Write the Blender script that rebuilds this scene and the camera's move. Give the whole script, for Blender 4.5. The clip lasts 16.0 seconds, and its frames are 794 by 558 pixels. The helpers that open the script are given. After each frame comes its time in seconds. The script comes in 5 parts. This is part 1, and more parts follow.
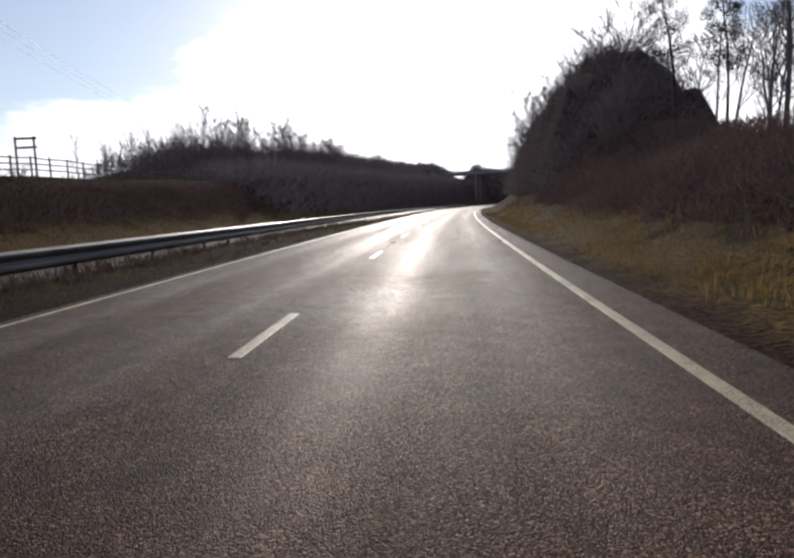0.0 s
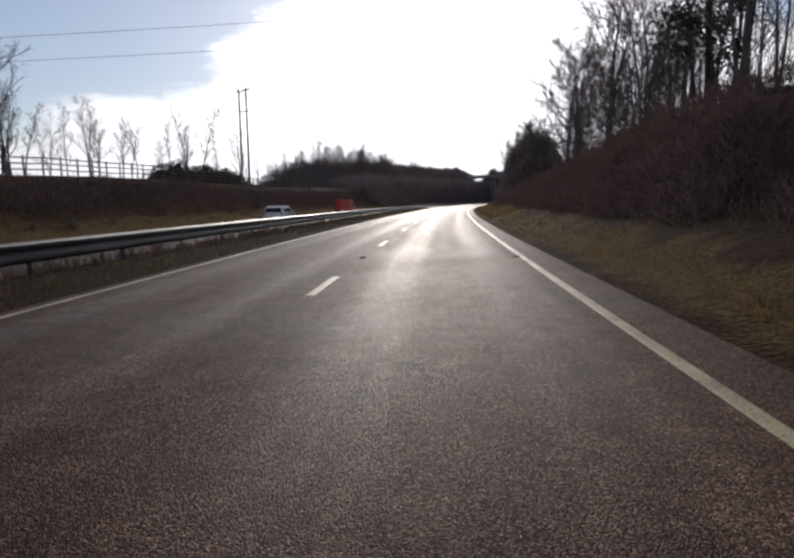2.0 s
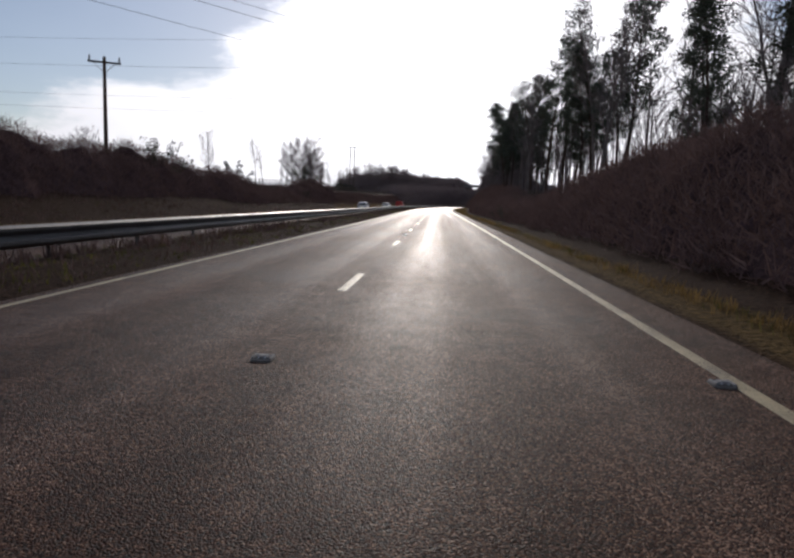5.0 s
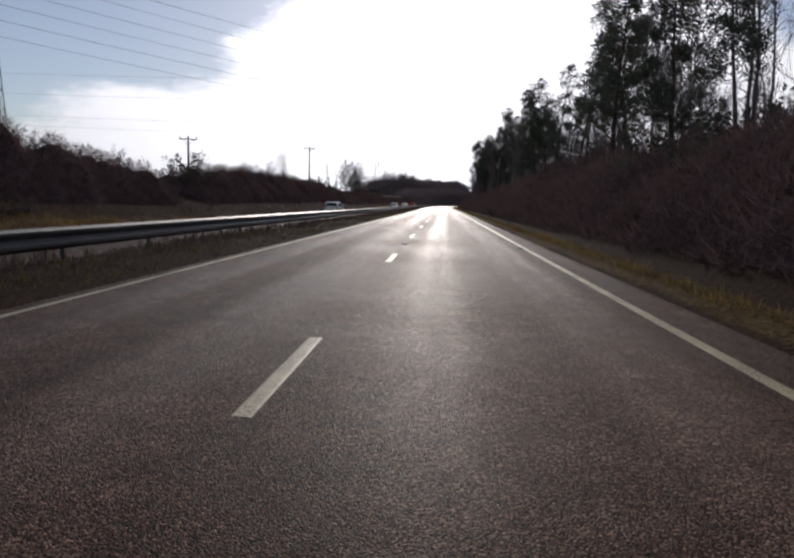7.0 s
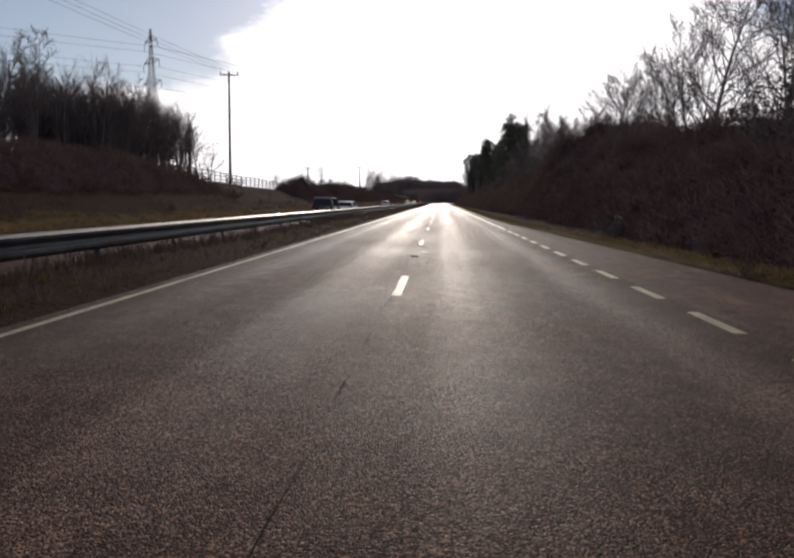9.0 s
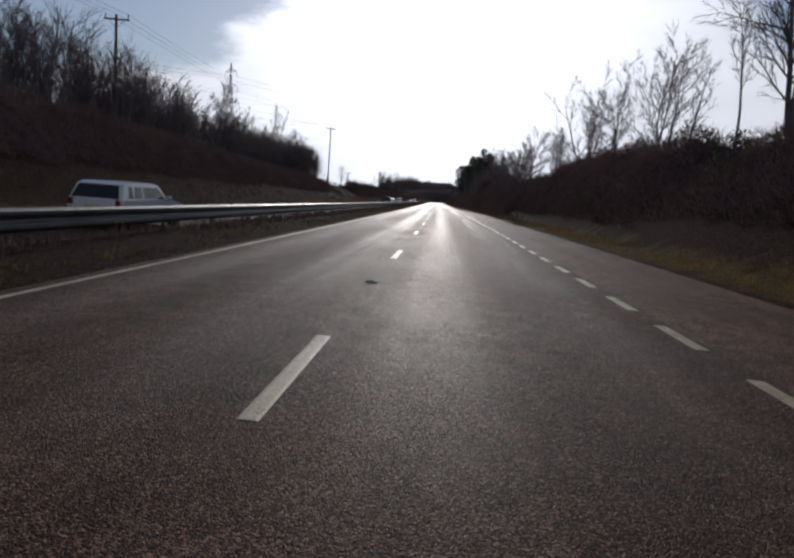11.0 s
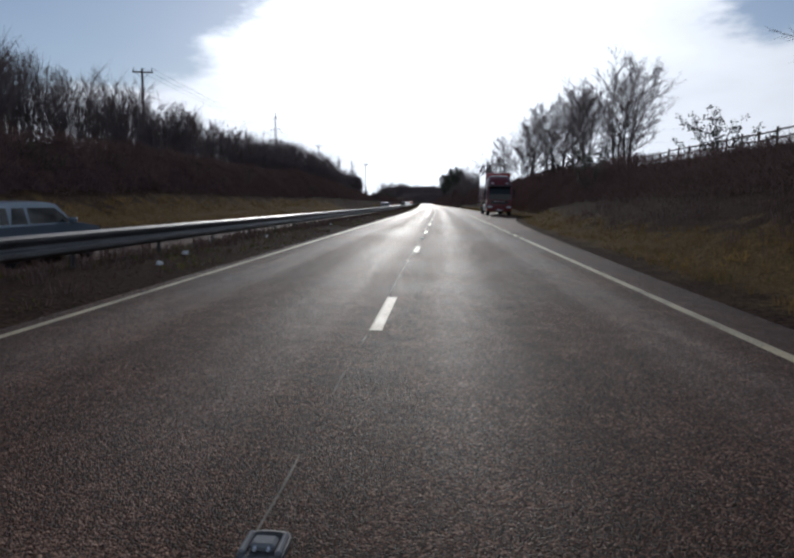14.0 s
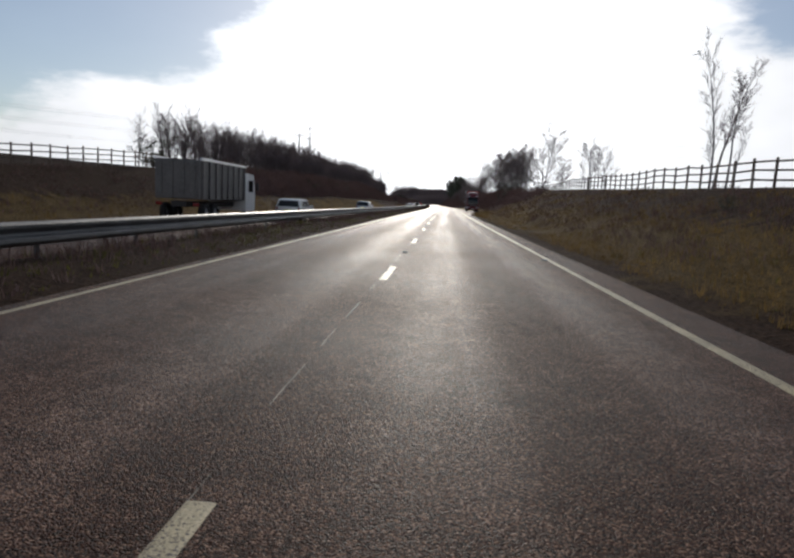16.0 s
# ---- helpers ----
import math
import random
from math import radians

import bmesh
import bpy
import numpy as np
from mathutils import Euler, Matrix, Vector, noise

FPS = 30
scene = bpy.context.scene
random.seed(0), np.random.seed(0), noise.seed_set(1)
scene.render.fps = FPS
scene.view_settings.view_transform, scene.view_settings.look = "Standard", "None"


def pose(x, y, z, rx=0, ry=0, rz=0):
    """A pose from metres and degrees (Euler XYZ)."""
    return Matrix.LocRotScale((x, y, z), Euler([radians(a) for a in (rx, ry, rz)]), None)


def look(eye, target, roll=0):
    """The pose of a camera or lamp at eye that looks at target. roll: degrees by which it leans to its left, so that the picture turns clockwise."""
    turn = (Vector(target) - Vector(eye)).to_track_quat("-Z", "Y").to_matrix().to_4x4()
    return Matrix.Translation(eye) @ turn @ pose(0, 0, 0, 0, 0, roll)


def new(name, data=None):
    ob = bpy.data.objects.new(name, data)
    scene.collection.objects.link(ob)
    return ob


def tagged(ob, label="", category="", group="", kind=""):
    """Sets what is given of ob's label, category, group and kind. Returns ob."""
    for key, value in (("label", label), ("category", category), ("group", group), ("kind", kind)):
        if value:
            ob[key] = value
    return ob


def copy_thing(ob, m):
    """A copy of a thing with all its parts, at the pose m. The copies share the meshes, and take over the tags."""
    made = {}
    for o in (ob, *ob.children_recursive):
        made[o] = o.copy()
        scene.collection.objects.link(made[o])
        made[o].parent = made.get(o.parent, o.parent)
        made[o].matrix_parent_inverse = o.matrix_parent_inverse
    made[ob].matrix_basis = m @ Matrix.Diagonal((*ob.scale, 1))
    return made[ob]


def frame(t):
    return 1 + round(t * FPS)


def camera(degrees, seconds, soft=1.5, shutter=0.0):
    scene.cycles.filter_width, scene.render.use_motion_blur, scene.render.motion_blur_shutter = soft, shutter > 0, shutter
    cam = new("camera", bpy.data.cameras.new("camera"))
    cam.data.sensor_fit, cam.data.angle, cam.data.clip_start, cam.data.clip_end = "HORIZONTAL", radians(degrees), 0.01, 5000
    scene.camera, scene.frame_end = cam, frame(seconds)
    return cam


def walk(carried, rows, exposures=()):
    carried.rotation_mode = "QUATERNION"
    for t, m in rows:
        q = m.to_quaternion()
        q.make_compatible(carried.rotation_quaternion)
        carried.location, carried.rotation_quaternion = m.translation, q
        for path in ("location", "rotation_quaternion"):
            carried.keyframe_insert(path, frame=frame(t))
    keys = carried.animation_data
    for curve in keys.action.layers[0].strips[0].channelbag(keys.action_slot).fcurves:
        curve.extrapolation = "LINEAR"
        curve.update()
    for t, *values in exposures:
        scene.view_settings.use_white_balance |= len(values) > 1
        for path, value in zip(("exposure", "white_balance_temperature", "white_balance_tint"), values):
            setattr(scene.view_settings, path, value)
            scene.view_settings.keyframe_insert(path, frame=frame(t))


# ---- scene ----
# A dual carriageway seen from the back window of a car: the camera looks back along the road and is carried away from it.
cam = camera(66.46, 16.0, soft=2.7)
walk(cam, [
    (0.0, pose(-6.335, -4.845, 1.198, 83.005, 1.601, 3.075)),
    (0.5, pose(-6.523, -20.320, 1.198, 82.984, 1.964, 3.614)),
    (1.0, pose(-6.573, -37.756, 1.198, 83.315, 2.432, 4.187)),
    (1.5, pose(-6.523, -53.372, 1.198, 82.434, 1.800, 4.672)),
    (2.0, pose(-6.164, -70.833, 1.198, 82.774, 0.784, 5.293)),
    (2.5, pose(-5.658, -86.109, 1.198, 82.776, 0.353, 5.932)),
    (3.0, pose(-5.140, -103.764, 1.198, 82.906, 0.590, 6.148)),
    (3.5, pose(-4.732, -119.281, 1.198, 82.591, -0.004, 6.298)),
    (4.0, pose(-4.256, -137.120, 1.198, 82.798, -1.227, 6.172)),
    (4.5, pose(-3.798, -153.538, 1.198, 82.797, -1.515, 5.947)),
    (5.0, pose(-3.421, -169.958, 1.198, 82.794, -2.202, 5.687)),
    (5.5, pose(-3.088, -186.378, 1.198, 82.790, -3.022, 5.457)),
    (6.0, pose(-2.758, -202.796, 1.198, 82.785, -3.709, 5.306)),
    (6.5, pose(-2.390, -219.212, 1.198, 82.783, -3.997, 5.285)),
    (7.0, pose(-1.985, -237.152, 1.198, 82.806, -1.757, 5.739)),
    (7.5, pose(-1.840, -252.720, 1.198, 83.081, -2.115, 5.335)),
    (8.0, pose(-1.526, -270.640, 1.198, 82.874, -0.999, 5.335)),
    (8.5, pose(-1.090, -287.798, 1.198, 82.646, 0.210, 5.733)),
    (9.0, pose(-0.658, -304.578, 1.198, 82.612, -1.259, 5.661)),
    (9.5, pose(-0.219, -321.416, 1.198, 82.586, -1.629, 5.546)),
    (10.0, pose(0.231, -338.254, 1.198, 82.522, -2.512, 5.464)),
    (10.5, pose(0.646, -355.093, 1.198, 82.444, -3.565, 5.389)),
    (11.0, pose(0.982, -371.936, 1.198, 82.376, -4.447, 5.269)),
    (11.5, pose(1.183, -388.781, 1.198, 82.348, -4.817, 5.031)),
    (12.0, pose(1.272, -405.677, 1.198, 82.136, -4.873, 4.631)),
    (12.5, pose(1.305, -422.960, 1.198, 82.387, -4.200, 4.424)),
    (13.0, pose(1.045, -439.871, 1.198, 82.401, -1.505, 4.049)),
    (13.5, pose(0.900, -456.531, 1.198, 82.780, -0.848, 4.157)),
    (14.0, pose(0.583, -473.527, 1.198, 82.730, -1.083, 3.829)),
    (14.5, pose(0.535, -489.876, 1.198, 82.811, -1.207, 4.173)),
    (15.0, pose(0.549, -507.081, 1.198, 82.607, -1.461, 4.172)),
    (15.5, pose(0.703, -523.336, 1.198, 82.729, -2.144, 4.351)),
    (16.0, pose(0.866, -540.169, 1.198, 82.749, -2.999, 4.449)),
], exposures=[(0.0, 0.38, 6000, 16), (0.5, 0.08, 5900, 15), (1.0, 0.02, 6000, 16), (2.0, 0.03, 6000, 17), (2.5, 0.05, 6100, 18), (4.0, -0.02, 6050, 18), (6.5, -0.24, 5950, 17), (7.0, -0.20, 5950, 18), (8.0, -0.08, 6100, 17),
              (8.5, -0.02, 6350, 20), (9.0, -0.09, 6250, 18), (11.5, -0.58, 5600, 16), (12.0, -0.54, 5500, 17), (12.5, -0.44, 5550, 16), (13.5, -0.44, 5650, 14), (14.0, -0.36, 5600, 13), (14.5, -0.16, 5750, 13), (15.0, 0.03, 6000, 13),
              (15.5, 0.25, 6250, 15), (16.0, -0.12, 6000, 13)])

# ---------------------------------------------------------------- sky and sun
SUN_AZ, SUN_EL = radians(-3.0), radians(17.0)
SUN_DIR = Vector((math.sin(SUN_AZ) * math.cos(SUN_EL), math.cos(SUN_AZ) * math.cos(SUN_EL), math.sin(SUN_EL)))


def make_world():
    w = bpy.data.worlds.new("sky")
    scene.world = w
    w.use_nodes = True
    nt = w.node_tree
    nt.nodes.clear()
    n, ln = nt.nodes.new, nt.links.new
    out, bg = n("ShaderNodeOutputWorld"), n("ShaderNodeBackground")
    sky = n("ShaderNodeTexSky")
    sky.sky_type, sky.sun_disc = "NISHITA", False
    sky.sun_elevation, sky.sun_rotation = SUN_EL, SUN_AZ
    sky.dust_density, sky.air_density, sky.ozone_density = 0.4, 1.0, 1.4
    skyscale = n("ShaderNodeVectorMath")
    skyscale.operation = "SCALE"
    skyscale.inputs["Scale"].default_value = 0.077
    ln(sky.outputs[0], skyscale.inputs[0])
    tc = n("ShaderNodeTexCoord")
    dot = n("ShaderNodeVectorMath")
    dot.operation = "DOT_PRODUCT"
    dot.inputs[1].default_value = SUN_DIR
    ln(tc.outputs["Generated"], dot.inputs[0])

    def math_node(op, a, b):
        m = n("ShaderNodeMath")
        m.operation = op
        for i, v in enumerate((a, b)):
            if isinstance(v, (int, float)):
                m.inputs[i].default_value = v
            else:
                ln(v, m.inputs[i])
        return m.outputs[0]

    toward = math_node("MAXIMUM", dot.outputs["Value"], 0.0)
    near = math_node("POWER", toward, 9.0)
    core = math_node("POWER", toward, 60.0)
    mp = n("ShaderNodeMapping")
    mp.inputs["Scale"].default_value = (1.0, 1.0, 2.6)
    mp.inputs["Location"].default_value = (0.35, 0.2, 0.1)
    ln(tc.outputs["Generated"], mp.inputs[0])
    noi = n("ShaderNodeTexNoise")
    noi.inputs["Scale"].default_value = 3.4
    noi.inputs["Detail"].default_value = 9.0
    noi.inputs["Roughness"].default_value = 0.58
    ln(mp.outputs[0], noi.inputs["Vector"])
    sep = n("ShaderNodeSeparateXYZ")
    ln(tc.outputs["Generated"], sep.inputs[0])
    # the cloud bank fills the sky towards the sun; its upper edge climbs to the right
    q = math_node("SUBTRACT", sep.outputs["Z"], math_node("ADD", 0.348, math_node("MULTIPLY", sep.outputs["X"], 0.44)))
    v = math_node("SUBTRACT", math_node("MULTIPLY", math_node("SUBTRACT", noi.outputs[0], 0.5), 0.8), math_node("MULTIPLY", q, 2.4))
    q = math_node("SUBTRACT", sep.outputs["Z"], math_node("SUBTRACT", 0.44, math_node("MULTIPLY", sep.outputs["X"], 0.45)))
    v = math_node("MINIMUM", v, math_node("SUBTRACT", math_node("MULTIPLY", math_node("SUBTRACT", noi.outputs[0], 0.5), 0.8), math_node("MULTIPLY", q, 1.3)))
    v = math_node("ADD", v, math_node("MULTIPLY", core, 0.4))
    mask = n("ShaderNodeMapRange")
    mask.interpolation_type = "SMOOTHSTEP"
    mask.inputs["From Min"].default_value, mask.inputs["From Max"].default_value = -0.10, 0.03
    mask.inputs["To Min"].default_value, mask.inputs["To Max"].default_value = 0.14, 1.0
    ln(v, mask.inputs["Value"])
    bright = math_node("ADD", math_node("ADD", 0.84, math_node("MULTIPLY", near, 0.9)), math_node("MULTIPLY", core, 1.5))
    shade = n("ShaderNodeMapRange")
    shade.inputs["From Min"].default_value, shade.inputs["From Max"].default_value = 0.3, 0.75
    shade.inputs["To Min"].default_value, shade.inputs["To Max"].default_value = 0.86, 1.1
    ln(noi.outputs[0], shade.inputs["Value"])
    cloud = n("ShaderNodeVectorMath")
    cloud.operation = "SCALE"
    cloud.inputs[0].default_value = (1.0, 0.985, 0.93)
    ln(math_node("MULTIPLY", bright, shade.outputs[0]), cloud.inputs["Scale"])
    mix = n("ShaderNodeMix")
    mix.data_type = "RGBA"
    ln(mask.outputs[0], mix.inputs[0])
    ln(skyscale.outputs[0], mix.inputs[6])
    ln(cloud.outputs[0], mix.inputs[7])
    ln(mix.outputs[2], bg.inputs[0])
    bg.inputs[1].default_value = 1.0
    ln(bg.outputs[0], out.inputs[0])


make_world()
sun = new("sun", bpy.data.lights.new("sun", "SUN"))
sun.data.energy, sun.data.angle, sun.data.color = 2.0, radians(3.0), (1.0, 0.90, 0.73)
sun.matrix_basis = look(SUN_DIR * 300, (0, 0, 0))

# ---------------------------------------------------------------- the road's line
# a: metres along the road in the direction of view, l: metres to the right of the lane line, z: up.
KAPPA = [-0.11, -0.28, 1.9, -0.45, -3.68, -2.13, -1.76, -0.94, 1.47, -0.09, -1.5, -2.4, 4.41, 8.33, 7.0, 8.0, 8.0, 8.0, 8.0, 8.0]
LINE_A = np.arange(-900.0, 901.0, 1.0)
_kap = np.interp(LINE_A, np.arange(-560.0, 201.0, 40.0), np.array(KAPPA) * 1e-4)
_kap[(LINE_A < -560) | (LINE_A > 420)] = 0
_first = 340
LINE_H = np.zeros(len(LINE_A))
LINE_H[_first:] = np.concatenate([[0], np.cumsum((_kap[_first + 1:] + _kap[_first:-1]) / 2)])
LINE_X, LINE_Y = np.zeros(len(LINE_A)), LINE_A.copy()
_mid = (LINE_H[_first + 1:] + LINE_H[_first:-1]) / 2
LINE_X[_first:] = np.concatenate([[0], np.cumsum(np.sin(_mid))])
LINE_Y[_first:] = -560 + np.concatenate([[0], np.cumsum(np.cos(_mid))])


def heading(a):
    return float(np.interp(a, LINE_A, LINE_H))


def at(a, l, z=0.0):
    h = heading(a)
    return Vector((float(np.interp(a, LINE_A, LINE_X)) + l * math.cos(h), float(np.interp(a, LINE_A, LINE_Y)) - l * math.sin(h), z))


def stand(a, l, z=0.0, turn=0.0):
    """A pose on the road's line; its y axis looks along the road."""
    return Matrix.Translation(at(a, l, z)) @ Matrix.Rotation(-heading(a) + radians(turn), 4, "Z")


LANE_L, LANE_R = -3.11, 3.45


def table(pairs):
    xs, ys = zip(*sorted(pairs))
    return lambda a: float(np.interp(a, xs, ys))


# outer edge of the tarmac, with the lay-by; heights of the two bank tops
edge_r = table([(-900, 4.1), (-466, 4.12), (-447, 4.8), (-431, 5.8), (-424, 6.6), (-418, 7.6), (-394, 7.6), (-384, 6.3), (-300, 6.0), (-280, 5.0), (-268, 4.3), (-255, 4.1), (900, 4.1)])
top_r = table([(-900, 1.5), (-560, 1.7), (-519, 2.3), (-502, 2.8), (-486, 3.1), (-468, 3.5), (-435, 3.8), (-419, 3.9), (-397, 4.5), (-382, 4.2), (-355, 4.4),
               (-330, 4.4), (-280, 3.0), (-230, 3.0), (-195, 3.4), (-135, 2.6), (-117, 1.9), (-100, 2.2), (-90, 2.6), (-75, 3.4), (-17, 3.7), (-5, 3.6), (15, 3.2), (32, 3.9), (50, 4.6), (100, 5.0), (300, 8.0), (900, 10.0)])
top_l = table([(-900, 1.6), (-560, 1.8), (-510, 2.0), (-490, 3.0), (-460, 2.9), (-443, 3.2), (-428, 3.8), (-390, 3.7), (-371, 4.2), (-345, 4.3), (-300, 3.2), (-275, 2.7),
               (-240, 2.7), (-220, 2.4), (-188, 1.5), (-176, 2.0), (-104, 2.6), (-88, 2.4), (-75, 2.8), (-40, 2.9), (-18, 3.5), (26, 3.3), (60, 4.2), (150, 6.0), (300, 8.0), (900, 10.0)])
# width of the grassed verge beside the tarmac
VERGE_W = table([(-900, 5.5), (-475, 5.0), (-455, 2.6), (-400, 2.4), (-320, 1.6), (-270, 0.9), (-88, 0.9), (-72, 1.8), (-45, 2.6), (900, 2.8)])
VERGE_LEFT = table([(-900, 3.8), (-370, 3.8), (-350, 1.0), (-300, 1.0), (-285, 2.4), (-205, 2.4), (-190, 1.0), (-70, 1.0), (-50, 3.6), (900, 3.6)])
LOW = -0.45   # the other carriageway lies a little lower


def ground_z(a, l):
    e = edge_r(a)
    if l >= 0:
        pts = [(0, -0.08), (e - 0.25, -0.08), (e + 0.05, 0.0), (e + 1.6, 0.10), (13.5, top_r(a)), (22, top_r(a) + 0.5), (60, top_r(a) + 2.0), (500, top_r(a) + 4)]
        if pts[3][0] > 9:
            pts[3] = (9, 0.2)
    else:
        pts = [(-500, top_l(a) + 3), (-60, top_l(a) + 1.5), (-30, top_l(a) + 0.3), (-23.5, top_l(a)), (-17.2, LOW + 0.25), (-15.6, LOW + 0.03), (-15.0, LOW - 0.08), (-7.6, LOW - 0.08), (-7.2, LOW + 0.02), (-6.2, -0.05), (-4.6, 0.03), (-3.5, -0.005), (-3.2, -0.08), (0, -0.08)]
    xs, ys = zip(*pts)
    z = float(np.interp(l, xs, ys))
    if l > e + 0.3 or l < -15.8:
        out = min(1.0, (l - e) / 6 if l > 0 else (-15.8 - l) / 6)
        z += out * (0.16 * noise.noise(Vector((a * 0.11, l * 0.16, 3))) + 0.08 * noise.noise(Vector((a * 0.45, l * 0.5, 7))))
    elif -7.1 < l < -3.8:
        z += 0.05 * noise.noise(Vector((a * 0.8, l * 1.5, 1)))
    return z


# ---------------------------------------------------------------- materials
def material(name, color, rough=0.8, metal=0.0, spec=0.5, vary=0.25, scale=4.0, fine=40.0, bump=0.15, dist=0.02, color2=None, random=0.0, coat=0.0, coords="Object", through_light=0.0):
    """A procedural surface: two scales of colour variation, worn roughness and a fine relief."""
    m = bpy.data.materials.new(name)
    m.use_nodes = True
    nt = m.node_tree
    n, ln = nt.nodes.new, nt.links.new
    b = nt.nodes["Principled BSDF"]
    tc = n("ShaderNodeTexCoord")
    big, small = n("ShaderNodeTexNoise"), n("ShaderNodeTexNoise")
    for t, s, d in ((big, scale, 4.0), (small, fine, 3.0)):
        t.inputs["Scale"].default_value, t.inputs["Detail"].default_value = s, d
        ln(tc.outputs[coords], t.inputs["Vector"])
    mixn = n("ShaderNodeMath")
    mixn.operation = "MULTIPLY_ADD"
    mixn.inputs[1].default_value = 0.45
    ln(small.outputs[0], mixn.inputs[0])
    half = n("ShaderNodeMath")
    half.operation = "MULTIPLY"
    half.inputs[1].default_value = 0.55
    ln(big.outputs[0], half.inputs[0])
    ln(half.outputs[0], mixn.inputs[2])
    value = mixn.outputs[0]
    if random:
        oi = n("ShaderNodeObjectInfo")
        add = n("ShaderNodeMath")
        add.operation = "MULTIPLY_ADD"
        add.inputs[1].default_value = random
        ln(oi.outputs["Random"], add.inputs[0])
        ln(value, add.inputs[2])
        value = add.outputs[0]
    ramp = n("ShaderNodeValToRGB")
    dark = [c * (1 - vary) for c in color]
    lite = [min(1, c * (1 + vary)) for c in (color2 or color)]
    ramp.color_ramp.elements[0].color, ramp.color_ramp.elements[1].color = (*dark, 1), (*lite, 1)
    ramp.color_ramp.elements[0].position, ramp.color_ramp.elements[1].position = 0.34, 0.66 + random * 0.6
    ln(value, ramp.inputs[0])
    ln(ramp.outputs[0], b.inputs["Base Color"])
    rr = n("ShaderNodeMapRange")
    rr.inputs["To Min"].default_value, rr.inputs["To Max"].default_value = max(0.02, rough - 0.1), min(1, rough + 0.1)
    ln(big.outputs[0], rr.inputs["Value"])
    ln(rr.outputs[0], b.inputs["Roughness"])
    b.inputs["Metallic"].default_value = metal
    b.inputs["Specular IOR Level"].default_value = spec
    b.inputs["Coat Weight"].default_value = coat
    b.inputs["Coat Roughness"].default_value = 0.08
    if bump:
        bp = n("ShaderNodeBump")
        bp.inputs["Strength"].default_value, bp.inputs["Distance"].default_value = bump, dist
        ln(small.outputs[0], bp.inputs["Height"])
        ln(bp.outputs[0], b.inputs["Normal"])
    if through_light:
        tr, mx = n("ShaderNodeBsdfTranslucent"), n("ShaderNodeMixShader")
        ln(ramp.outputs[0], tr.inputs["Color"])
        mx.inputs[0].default_value = through_light
        ln(b.outputs[0], mx.inputs[1])
        ln(tr.outputs[0], mx.inputs[2])
        ln(mx.outputs[0], nt.nodes["Material Output"].inputs["Surface"])
    return m


